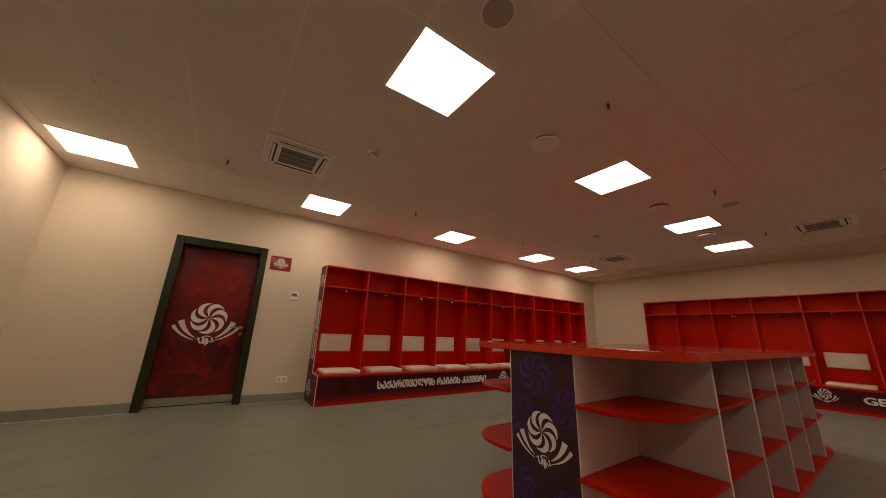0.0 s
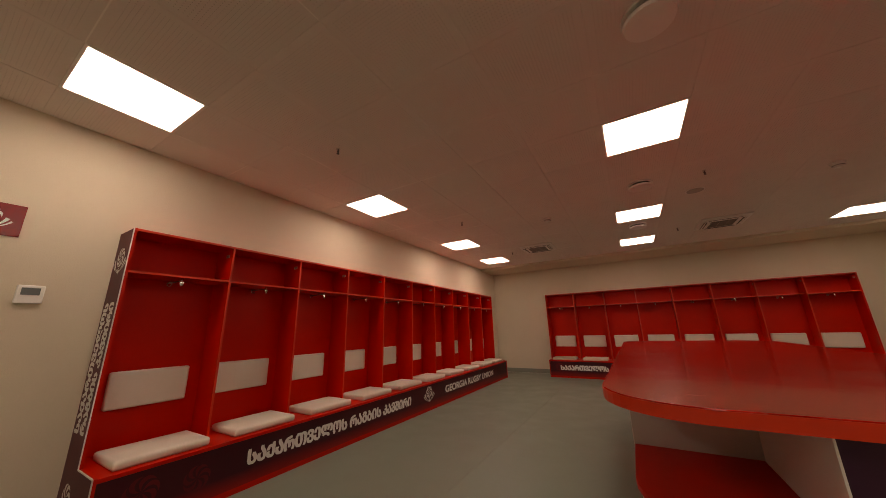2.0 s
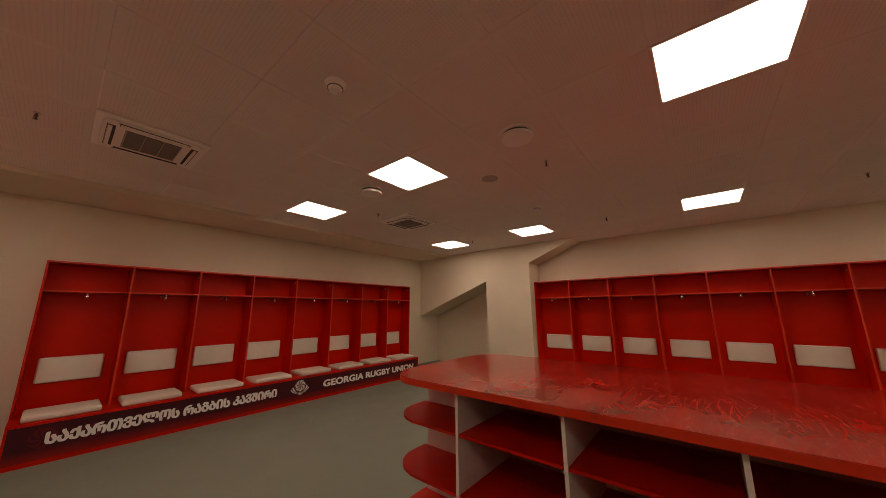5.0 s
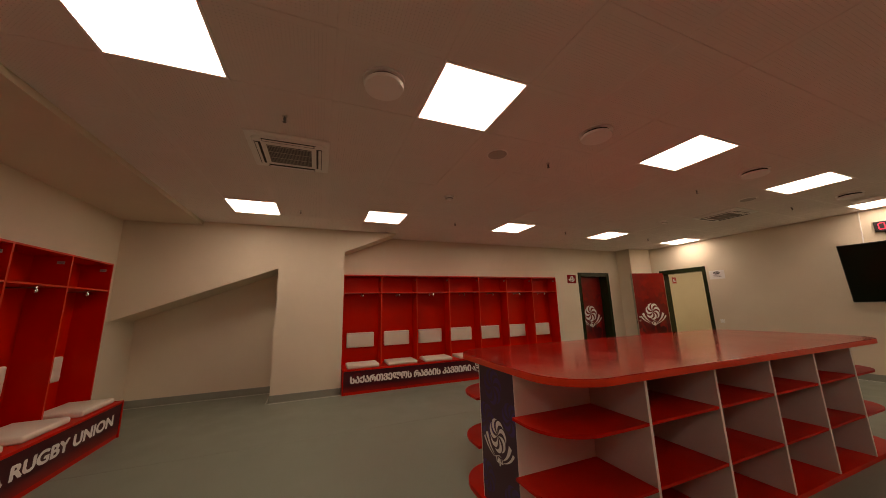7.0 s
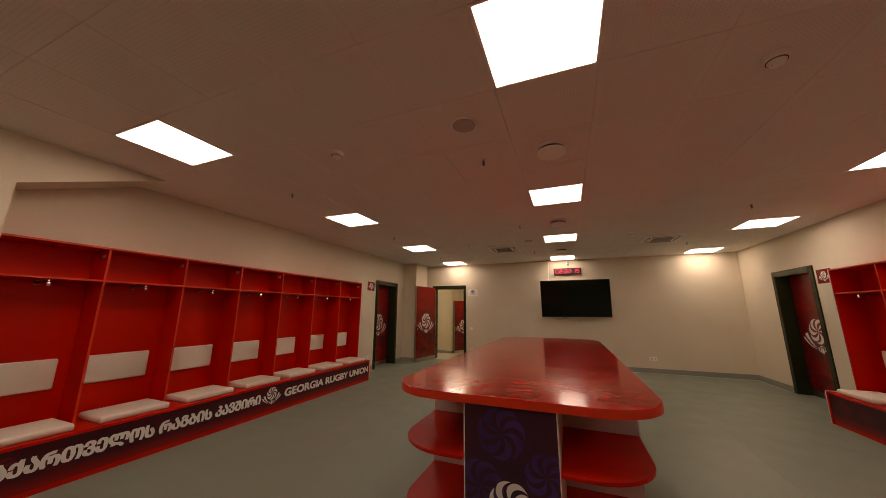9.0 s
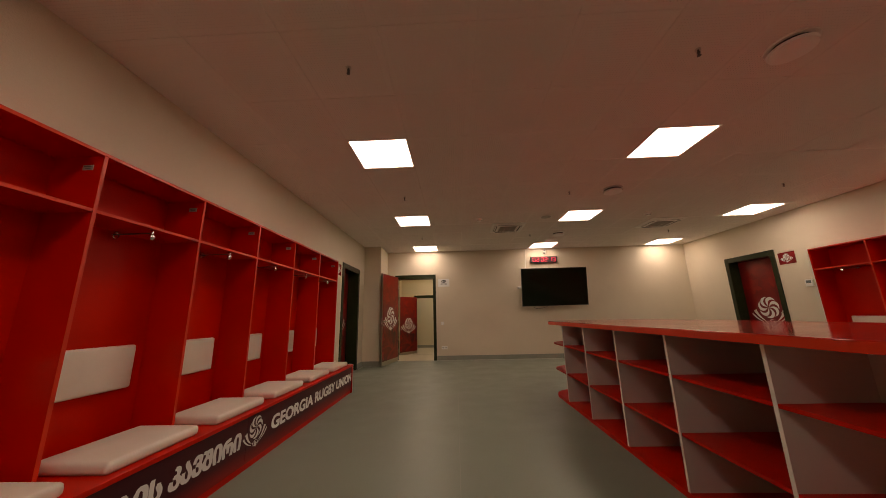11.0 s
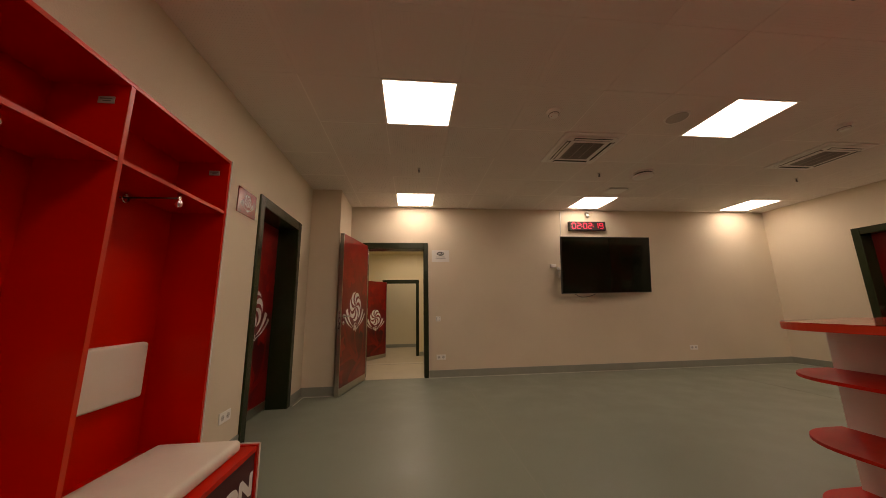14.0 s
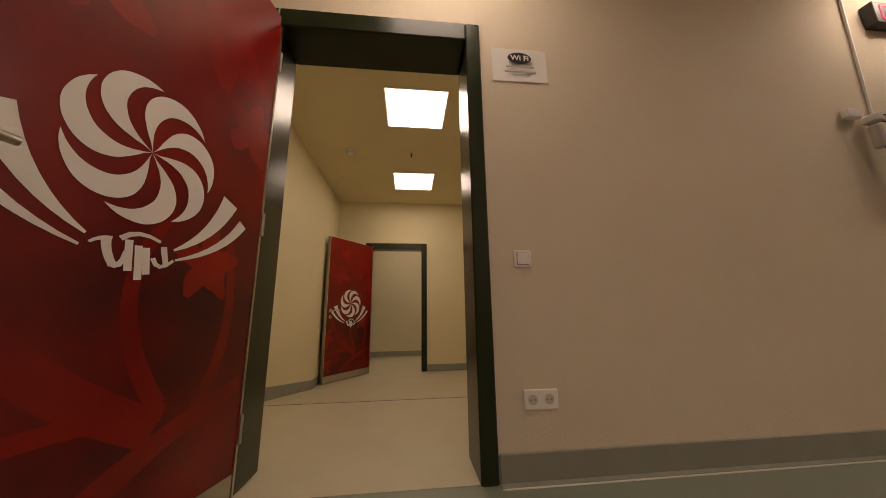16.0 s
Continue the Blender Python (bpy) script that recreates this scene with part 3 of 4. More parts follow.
def lockers(name, n, BAY, m, label, print_ends):
    t = thing(name, m, label, "lockers", "team lockers")
    L, e = n * BAY, 0.018
    part("back_panel", boxes((e, L - e, -0.012, 0.0, BENCH_Z, LH - e)), M_RED, t)
    part("top_panel", boxes((0, L, -D_UP, 0, LH - e, LH), bevel=0.0015), M_RED, t)
    part("edge_band", boxes((0.002, L - 0.002, -D_UP - 0.0016, -D_UP - 0.0002, LH - e + 0.0005, LH - 0.0005)), M_REDEDGE, t, "lighter red edge band")
    part("bench_top", boxes((e, L - e, -D_BENCH, 0, BENCH_Z - 0.025, BENCH_Z), bevel=0.002), M_RED, t)
    part("kickboard", boxes((e, L - e, -D_BENCH + 0.012, -D_BENCH + 0.03, 0.0, BENCH_Z - 0.0255)), M_RED, t)
    for xa, xb in ((e, L / 2 - 0.0015), (L / 2 + 0.0015, L - e)):
        part("printed_front", boxes((xa, xb, -D_BENCH + 0.007, -D_BENCH + 0.0115, 0.045, BENCH_Z - 0.027)), M_FRONT, t, "dark maroon printed front board fading to red")
    for x, own in ((0, True), (L - e, True)):
        bm = bmesh.new()
        pts = [(0, 0), (-D_BENCH - 0.004, 0), (-D_BENCH - 0.004, BENCH_Z + 0.004), (-D_UP, BENCH_Z + 0.004), (-D_UP, LH + 0.002), (0, LH + 0.002)]
        a = [bm.verts.new((x, y, z)) for y, z in pts]
        b = [bm.verts.new((x + e, y, z)) for y, z in pts]
        bm.faces.new(a)
        bm.faces.new(b[::-1])
        for i in range(6):
            j = (i + 1) % 6
            bm.faces.new((a[i], b[i], b[j], a[j]))
        bmesh.ops.recalc_face_normals(bm, faces=bm.faces)
        end = part("end_panel", bm, M_RED, t)
        if (x == 0 and print_ends[0]) or (x > 0 and print_ends[1]):
            s = -1 if x == 0 else 1
            ex = x if x == 0 else x + e
            bm = bmesh.new()
            pts = [(-0.004, 0), (-D_BENCH, 0), (-D_BENCH, BENCH_Z), (-D_UP + 0.004, BENCH_Z), (-D_UP + 0.004, LH - 0.002), (-0.004, LH - 0.002)]
            f = bm.faces.new([bm.verts.new((ex + s * 0.003, y, z)) for y, z in pts])
            f.normal_update()
            if f.normal.x * s < 0:
                f.normal_flip()
            part("printed_side", bm, M_MAROON, t, "dark maroon printed side board with white edge")
            # edge band
            bm = bmesh.new()
            w = 0.006
            box(bm, *sorted((ex, ex + s * 0.006)), -D_UP - w, -D_UP + w * 0.3, BENCH_Z + 0.006, LH + 0.004)
            box(bm, *sorted((ex, ex + s * 0.006)), -D_BENCH - 0.004 - w, -D_BENCH - 0.004 + w * 0.3, 0.0, BENCH_Z + 0.006)
            box(bm, *sorted((ex, ex + s * 0.0058)), -D_BENCH - 0.004, -D_UP, BENCH_Z + 0.002, BENCH_Z + 0.010)
            part("edge_band", bm, M_EDGE, t, "white edge band")
            for cz, size in ((1.80, 0.15), (0.22, 0.17)):
                place = Matrix.Translation((ex + s * 0.0045, -D_UP / 2 if cz > 1 else -0.19, 0)) @ pose(0, 0, 0, 0, 0, -90 if s < 0 else 90)
                emblem(t, size, 0, cz, 0, place)
            for k, (text, off) in enumerate((("ᲡᲐᲥᲐᲠᲗᲕᲔᲚᲝᲡ", -0.060), ("ᲠᲐᲒᲑᲘᲡ ᲙᲐᲕᲨᲘᲠᲘ", 0.060))):
                place = Matrix.Translation((ex + s * 0.0045, -D_UP / 2, 1.02)) @ pose(0, 0, 0, 0, 0, -90 if s < 0 else 90) @ pose(off, 0, 0, 90, 0, 0) @ pose(0, 0, 0, 0, 0, 90)
                lettering("lettering", text, 0.125, place, M_INK, t, "white lettering", fit_width=0.86, bold=0.007)
    for i in range(n):
        x0 = i * BAY
        if i:
            part("divider", boxes((x0 - e / 2, x0 + e / 2, -D_UP + 0.002, -0.0125, BENCH_Z, LH - e), bevel=0.001), M_RED, t)
            part("edge_band", boxes((x0 - e / 2, x0 + e / 2, -D_UP + 0.0002, -D_UP + 0.0018, BENCH_Z + 0.001, LH - e - 0.0005)), M_REDEDGE, t, "lighter red edge band")
        a, b = x0 + (e if i == 0 else e / 2) + 0.0005, x0 + BAY - (e if i == n - 1 else e / 2) - 0.0005
        part("shelf", boxes((a, b, -D_UP + 0.004, -0.0125, LZ, LZ + e), bevel=0.001), M_RED, t)
        part("edge_band", boxes((a + 0.0005, b - 0.0005, -D_UP + 0.0022, -D_UP + 0.0038, LZ + 0.0005, LZ + e - 0.0005)), M_REDEDGE, t, "lighter red edge band")
        c = x0 + BAY / 2
        bm = cushion(0.54, 0.40, 0.058)
        bmesh.ops.transform(bm, matrix=Matrix.Translation((c - 0.27, -D_BENCH + 0.05, BENCH_Z)), verts=bm.verts)
        part("seat_cushion", bm, M_CUSHION, t, "cream leatherette seat cushion", smooth=True)
        bm = cushion(0.50, 0.268, 0.045)
        bmesh.ops.transform(bm, matrix=Matrix.Translation((c - 0.25, -0.0125, 0.685)) @ pose(0, 0, 0, 90, 0, 0), verts=bm.verts)
        part("back_cushion", bm, M_CUSHION, t, "cream leatherette back cushion", smooth=True)
        # pull-out hanging rod under the shelf: rail, rear flange, front hook with a ball end
        z = LZ - 0.022
        bm = bmesh.new()
        rod(bm, (c, -0.278, z), (c, -0.0125, z), 0.005, 8)
        hang = part("hanging_rod", bm, M_METAL_DARK, t, "dark pull-out hanging rod", smooth=True)
        bm = bmesh.new()
        rod(bm, (c, -0.037, z + 0.012), (c, -0.037, LZ - 0.0005), 0.008, 10)
        ring(bm, (c, -0.037, z - 0.006), 0.018, 0.0045)
        part("flange", bm, M_CHROME, hang, "chrome flange", smooth=True)
        bm = bmesh.new()
        rod(bm, (c, -0.278, z - 0.022), (c, -0.278, LZ - 0.0005), 0.006, 12, 0.010)
        bmesh.ops.create_uvsphere(bm, u_segments=14, v_segments=8, radius=0.0165, matrix=Matrix.Translation((c, -0.278, z - 0.026)) @ Matrix.Diagonal((1, 1, 1.35, 1)))
        part("hook", bm, M_CHROME, hang, "chrome ball hook", smooth=True)
        bm = boxes((b - 0.004, b - 0.0003, -D_UP + 0.05, -D_UP + 0.11, LH - 0.10, LH - 0.07), bevel=0.001)
        tag = part("number_tag", bm, M_TAG, t, "small silver tag with two dark bars")
        part("text_bar", boxes((b - 0.0046, b - 0.0041, -D_UP + 0.058, -D_UP + 0.102, LH - 0.082, LH - 0.078), (b - 0.0046, b - 0.0041, -D_UP + 0.062, -D_UP + 0.092, LH - 0.092, LH - 0.088)), M_METAL_DARK, tag)
    # lettering along the bench front
    y = -D_BENCH + 0.0065
    zc = 0.222
    return t, y, zc, L


def bench_print(t, y, zc, L, geo, mid, eng):
    """geo, mid, eng: centre and width along the bench of the two words and the emblem."""
    lettering("lettering", "ᲡᲐᲥᲐᲠᲗᲕᲔᲚᲝᲡ ᲠᲐᲒᲑᲘᲡ ᲙᲐᲕᲨᲘᲠᲘ", 0.148, Matrix.Translation((geo[0], y, zc)) @ UPRIGHT, M_INK, t, "white lettering", fit_width=geo[1], bold=0.0088)
    emblem(t, 0.165, mid, zc + 0.045, y)
    for x, z, size in ((0.24, 0.24, 0.19), (0.55, 0.21, 0.17)):
        part("swirl", pinwheel(size, x, z, y + 0.0002), M_FAINT, t, "faint red swirl")
    lettering("lettering", "GEORGIA RUGBY UNION", 0.148, Matrix.Translation((eng[0], y, zc)) @ UPRIGHT, M_INK, t, "white lettering", fit_width=eng[1], bold=0.0088)


# ---- the island ----
def rounded(x0, x1, y0, y1, r, n=8):
    pts = []
    for cx, cy, a in ((x1 - r, y1 - r, 0), (x0 + r, y1 - r, 90), (x0 + r, y0 + r, 180), (x1 - r, y0 + r, 270)):
        for i in range(n + 1):
            b = math.radians(a + 90 * i / n)
            pts.append((cx + r * math.cos(b), cy + r * math.sin(b)))
    return pts


def end_outline(x0, x1, y0, y1, r, n=9):
    """Half of a rounded end: straight side, round corner, straight front back to x0."""
    pts = [(x0, y0), (x1, y0)]
    for k in range(n + 1):
        q = math.radians(90 * k / n)
        pts.append((x1 - r + r * math.cos(q), y1 - r + r * math.sin(q)))
    return pts + [(x0, y1)]


def island():
    x0, x1, y0, y1, h = ISL
    cx = (x0 + x1) / 2
    t = thing("island_table", pose(cx, (y0 + y1) / 2, 0), "long red-topped island with white open compartments and rounded ends", "table")
    w, l = (x1 - x0) / 2, (y1 - y0) / 2
    th, base = 0.043, 0.036
    top = part("tabletop", slab(bmesh.new(), rounded(-w, w, -l, l, 0.31, 12), h - th, h, 0.003), M_REDTOP, t, "scuffed glossy red tabletop")
    part("edge_band", slab(bmesh.new(), rounded(-w - 0.0012, w + 0.0012, -l - 0.0012, l + 0.0012, 0.3112, 12), h - th + 0.001, h - 0.0035, 0.0), M_REDEDGE, top, "bright red edge band")
    bw = w - 0.065          # half width of the body
    e = 0.018
    sp = SPINE              # half width of the printed spine
    ends = l - ISL_END      # first full-width partition, from the middle
    front = l + 0.013       # reach of the rounded shelves
    under = h - th - 0.001
    part("base_plate", slab(bmesh.new(), rounded(-bw - 0.008, bw + 0.008, -front, front, 0.30, 12), 0.0, base, 0.002), M_RED, t, "red rounded base plate on the floor")
    part("spine_panel", boxes((-e / 2, e / 2, -ends, ends, base, under)), M_WHITE, t)
    for i in range(ISL_BAYS + 1):
        y = -ends + 2 * ends * i / ISL_BAYS
        for s in (-1, 1):
            part("partition", boxes((*sorted((s * (e / 2 + 0.001), s * bw)), y - e / 2, y + e / 2, base + 0.0005, under), bevel=0.001), M_WHITE, t, "white laminate partition")
            part("edge_band", boxes((*sorted((s * (bw + 0.0002), s * (bw + 0.0025))), y - e / 2 - 0.0005, y + e / 2 + 0.0005, base + 0.0005, under - 0.0005)), M_EDGE, t, "white edge band")
    for z in ISL_SHELVES:
        for i in range(ISL_BAYS):
            ya, yb = -ends + 2 * ends * i / ISL_BAYS + e / 2 + 0.0005, -ends + 2 * ends * (i + 1) / ISL_BAYS - e / 2 - 0.0005
            for s in (-1, 1):
                part("shelf", boxes((*sorted((s * (e / 2 + 0.001), s * (bw - 0.004))), ya, yb, z - e, z), bevel=0.001), M_SHELF, t)
        for sy in (-1, 1):
            for s in (-1, 1):
                # shelf with one round corner, from the partition to the printed board
                pts = [(s * px, sy * py) for px, py in end_outline(sp + 0.0065, bw, ends + e / 2 + 0.0005, front, 0.29)]
                part("end_shelf", slab(bmesh.new(), pts, z - e, z, 0.002), M_SHELF, t, "rounded red end shelf")
    for sy in (-1, 1):
        ya, yb = ends + e / 2, l - 0.02
        part("end_box", boxes((-sp, sp, *sorted((sy * ya, sy * yb)), base + 0.0005, under)), M_WHITE, t)
        bm = boxes((-sp, sp, *sorted((sy * (yb + 0.0005), sy * (yb + 0.004))), base + 0.0005, under - 0.001))
        part("printed_end", bm, M_PURPLE, t, "dark purple printed end board")
        turn = pose(0, 0, 0, 0, 0, 0 if sy < 0 else 180)
        yy = -(yb + 0.0052)
        emblem(t, 0.21, 0.0, 0.507, yy, turn)
        for ex, ez, es in ((-0.04, h - 0.17, 0.24), (0.17, h - 0.33, 0.2), (-0.15, h - 0.42, 0.24), (0.16, 0.16, 0.22), (-0.16, 0.20, 0.2)):
            bm = pinwheel(es, ex, ez, yy + 0.0004)
            for v in bm.verts:
                v.co.x = min(max(v.co.x, -sp), sp)
            bmesh.ops.transform(bm, matrix=turn, verts=bm.verts)
            part("swirl", bm, M_BLUE, t, "faint blue swirl")
        for s in (-1, 1):
            part("edge_band", boxes((*sorted((s * sp, s * (sp + 0.005))), *sorted((sy * ya, sy * (yb + 0.006))), base + 0.0005, under)), M_EDGE, t, "white edge band")
    return t


# ---- ceiling fittings ----
def lamps():
    first = None
    for c in COLS:
        for r in ROWS:
            m = pose(c, r, H)
            if first:
                copy_thing(first, m)
                continue
            first = thing("ceiling_light", m, "square recessed light panel, lit white", "ceiling light", "ceiling lights")
            s, q = 0.2975, 0.2825
            part("frame", boxes((-s, s, -s, -q, -0.004, 0.012), (-s, s, q, s, -0.004, 0.012), (-s, -q, -q, q, -0.004, 0.012), (q, s, -q, q, -0.004, 0.012)), M_PLASTIC, first)
            part("diffuser", boxes((-q, q, -q, q, -0.001, 0.010)), M_GLOW, first, "glowing white diffuser")


def cassette(x, y):
    t = thing("air_conditioner", pose(x, y, H), "white four-way ceiling cassette air conditioner", "air conditioner", "ceiling cassettes")
    part("cover", slab(bmesh.new(), rounded(-0.325, 0.325, -0.325, 0.325, 0.015, 3), -0.018, 0.0, 0.010), M_PLASTIC, t)
    part("inner_panel", slab(bmesh.new(), rounded(-0.285, 0.285, -0.285, 0.285, 0.07, 6), -0.034, -0.0182, 0.012), M_PLASTIC, t)
    grille = part("grille", boxes((-0.165, 0.165, -0.175, 0.175, -0.0368, -0.0345)), M_GRILLE, t, "grey intake grille")
    for k in range(29):
        yy = -0.168 + 0.012 * k
        part("slat", boxes((-0.162, 0.162, yy - 0.0025, yy + 0.0025, -0.0395, -0.037)), M_SLOT, grille)
    for a in (-0.160, -0.054, 0.054, 0.160):
        part("grille_bar", boxes((a - 0.003, a + 0.003, -0.178, 0.178, -0.0412, -0.0398), bevel=0.0006), M_SLAT, grille)
    for a in range(4):
        turn = pose(0, 0, 0, 0, 0, 90 * a)
        bm = boxes((-0.20, 0.20, 0.216, 0.256, -0.036, -0.0342))
        bmesh.ops.transform(bm, matrix=turn, verts=bm.verts)
        slot = part("air_slot", bm, M_DARK, t, "dark air slot")
        bm = boxes((-0.195, 0.195, -0.011, 0.011, -0.0015, 0.0015), bevel=0.001)
        bmesh.ops.transform(bm, matrix=turn @ pose(0, 0.244, -0.0405, 8 if a % 2 == 0 else 3, 0, 0), verts=bm.verts)
        part("louvre", bm, M_PLASTIC, slot)
        bm = boxes((-0.21, 0.21, 0.258, 0.262, -0.0365, -0.0342))
        bmesh.ops.transform(bm, matrix=turn, verts=bm.verts)
        part("groove", bm, M_DARK, t)
    bm = bmesh.new()
    rod(bm, (0.20, -0.15, -0.0352), (0.20, -0.15, -0.0342), 0.005, 8)
    part("indicator", bm, M_PLASTIC, t, "small pale indicator")
    return t


def disc_valve(x, y, r=0.125):
    t = thing("air_valve", pose(x, y, H), "round white ceiling air valve", "air valve", "ceiling air valves")
    bm = bmesh.new()
    rod(bm, (0, 0, -0.012), (0, 0, 0.0), r * 1.06, 32)
    part("ring", bm, M_PLASTIC, t, smooth=False)
    bm = bmesh.new()
    rod(bm, (0, 0, -0.052), (0, 0, -0.034), r * 0.95, 40, r)
    part("disc", bm, M_PLASTIC, t)
    bm = bmesh.new()
    rod(bm, (0, 0, -0.0338), (0, 0, -0.0122), r * 0.86, 24)
    part("neck", bm, M_DARK, t, "dark gap behind the disc")
    return t


def speaker(x, y):
    t = thing("ceiling_speaker", pose(x, y, H), "flush round grey ceiling speaker", "speaker", "ceiling speakers")
    bm = bmesh.new()
    rod(bm, (0, 0, -0.006), (0, 0, 0.0), 0.10, 32, 0.105)
    part("rim", bm, M_PLASTIC, t)
    bm = bmesh.new()
    rod(bm, (0, 0, -0.009), (0, 0, -0.0062), 0.088, 32)
    part("grille", bm, M_SPEAKER, t, "grey mesh grille")


def smoke_detector(x, y, z=H):
    t = thing("smoke_detector", pose(x, y, z), "small white ceiling smoke detector", "detector", "smoke detectors")
    bm = bmesh.new()
    rod(bm, (0, 0, -0.018), (0, 0, 0), 0.056, 24, 0.062)
    part("base", bm, M_PLASTIC, t)
    bm = bmesh.new()
    rod(bm, (0, 0, -0.05), (0, 0, -0.0182), 0.034, 24, 0.051)
    part("head", bm, M_PLASTIC, t)
    bm = bmesh.new()
    rod(bm, (0, 0, -0.034), (0, 0, -0.030), 0.0468, 24)
    part("vent", bm, M_DARK, t, "dark vent slot")
    bm = bmesh.new()
    rod(bm, (0.022, 0.0, -0.0512), (0.022, 0.0, -0.0500), 0.004, 8)
    part("indicator", bm, M_REDSIGN, t, "small red indicator")


def sprinkler(x, y, z=H):
    t = thing("sprinkler", pose(x, y, z), "small brass ceiling sprinkler head", "sprinkler", "sprinklers")
    bm = bmesh.new()
    rod(bm, (0, 0, -0.006), (0, 0, 0), 0.018, 16)
    part("rosette", bm, M_SLAT, t)
    bm = bmesh.new()
    rod(bm, (0, 0, -0.046), (0, 0, -0.0062), 0.006, 8)
    rod(bm, (0, 0, -0.030), (0, 0, -0.022), 0.011, 8)
    rod(bm, (0, 0, -0.050), (0, 0, -0.0462), 0.013, 10)
    part("head", bm, M_METAL_DARK, t, "dull metal head")


# ---- wall things; local front faces -y ----
def sign(m):
    t = thing("door_sign", m, "small dark red wall plaque with a white pinwheel emblem", "sign", "door plaques")
    part("plate", boxes((-0.145, 0.145, -0.008, 0, -0.108, 0.108), bevel=0.002), M_PLAQUE, t)
    emblem(t, 0.115, 0, 0.02, -0.0095)


def socket(m, n=2):
    t = thing("wall_socket", m, "white double wall socket", "socket", "wall sockets")
    part("plate", boxes((-0.075, 0.075, -0.009, 0, -0.04, 0.04), bevel=0.003), M_PLASTIC, t)
    for x in (-0.036, 0.036):
        bm = bmesh.new()
        rod(bm, (x, -0.0098, 0), (x, -0.0092, 0), 0.021, 20)
        part("well", bm, M_WELL, t, "round socket well")
        bm = bmesh.new()
        for dx in (-0.009, 0.009):
            rod(bm, (x + dx, -0.0104, 0), (x + dx, -0.0099, 0), 0.003, 8)
        part("contact", bm, M_DARK, t)


def switch(m):
    t = thing("light_switch", m, "white square rocker light switch", "switch")
    part("plate", boxes((-0.04, 0.04, -0.010, 0, -0.04, 0.04), bevel=0.003), M_PLASTIC, t)
    # dark sheet: the shadow round the rocker is put in as colour
    part("gap", boxes((-0.0285, 0.0285, -0.0106, -0.0101, -0.0285, 0.0285)), M_METAL_DARK, t, "dark sheet painted as the shadow gap round the rocker")
    part("rocker", boxes((-0.027, 0.027, -0.015, -0.0107, -0.027, 0.027), bevel=0.002), M_PLASTIC, t)


def thermostat(m):
    t = thing("thermostat", m, "white wall thermostat with a grey display", "thermostat")
    part("case", boxes((-0.06, 0.06, -0.022, 0, -0.06, 0.06), bevel=0.005), M_PLASTIC, t)
    part("display", boxes((-0.04, 0.04, -0.0235, -0.0222, -0.005, 0.042)), M_DISPLAY, t, "grey display")


def screen(m):
    w, h = TV_W / 2, TV_H
    t = thing("wall_screen_tv", m, "large black flat television, switched off, on the wall", "television")
    part("case", boxes((-w, w, -0.10, -0.065, 0, h), bevel=0.004), M_BEZEL, t)
    part("glass", boxes((-w + 0.012, w - 0.012, -0.1022, -0.1002, 0.018, h - 0.012)), M_BLACK, t, "glossy black screen")
    part("lower_trim", boxes((-w, w, -0.104, -0.1003, 0.0, 0.010)), M_STEEL, t, "thin silver trim")
    part("bracket", boxes((-0.3, 0.3, -0.0648, 0.16, h * 0.12, h * 0.4)), M_BEZEL, t)


SEG = {"0": "abcdef", "1": "bc", "2": "abged", "3": "abgcd", "4": "fgbc", "5": "afgcd", "6": "afgedc", "7": "abc", "8": "abcdefg", "9": "abcdfg"}


def clock(m):
    t = thing("digital_clock", m, "black digital wall clock with red figures", "clock")
    part("case", boxes((-0.345, 0.345, -0.06, 0, -0.08, 0.08), bevel=0.004), M_BEZEL, t)
    x = -0.295
    for ch in "02:02:19":
        bm = bmesh.new()
        if ch == ":":
            for z in (-0.018, 0.018):
                box(bm, x - 0.012, x + 0.002, -0.0625, -0.0605, z - 0.007, z + 0.007)
            part("colon", bm, M_LED, t, "red lit colon")
            x += 0.027
            continue
        w, h, q = 0.062, 0.05, 0.0055
        for s in SEG[ch]:
            if s in "agd":
                z = {"a": h, "g": 0, "d": -h}[s]
                box(bm, x + 0.004, x + w - 0.004, -0.0625, -0.0605, z - q, z + q)
            else:
                xx = x if s in "ef" else x + w
                z0, z1 = (0.004, h - 0.004) if s in "bf" else (-h + 0.004, -0.004)
                box(bm, xx - q, xx + q, -0.0625, -0.0605, z0, z1)
        part("digit", bm, M_LED, t, "red lit figure")
        x += 0.094


def camera_lamp(m):
    """The small bracket and ball over the clock."""
    t = thing("wall_fixture", m, "small grey ball fixture on a bracket above the clock", "fixture")
    part("bracket", boxes((-0.03, 0.03, -0.04, 0, 0.02, 0.07), bevel=0.004), M_PLASTIC, t)
    bm = bmesh.new()
    bmesh.ops.create_uvsphere(bm, u_segments=16, v_segments=10, radius=0.035, matrix=Matrix.Translation((0, -0.04, -0.005)))
    part("ball", bm, M_STEEL, t, smooth=True)
    bm = bmesh.new()
    bmesh.ops.create_uvsphere(bm, u_segments=16, v_segments=10, radius=0.03, matrix=Matrix.Translation((0.004, -0.045, 0.062)))
    part("ball", bm, M_STEEL, t, smooth=True)


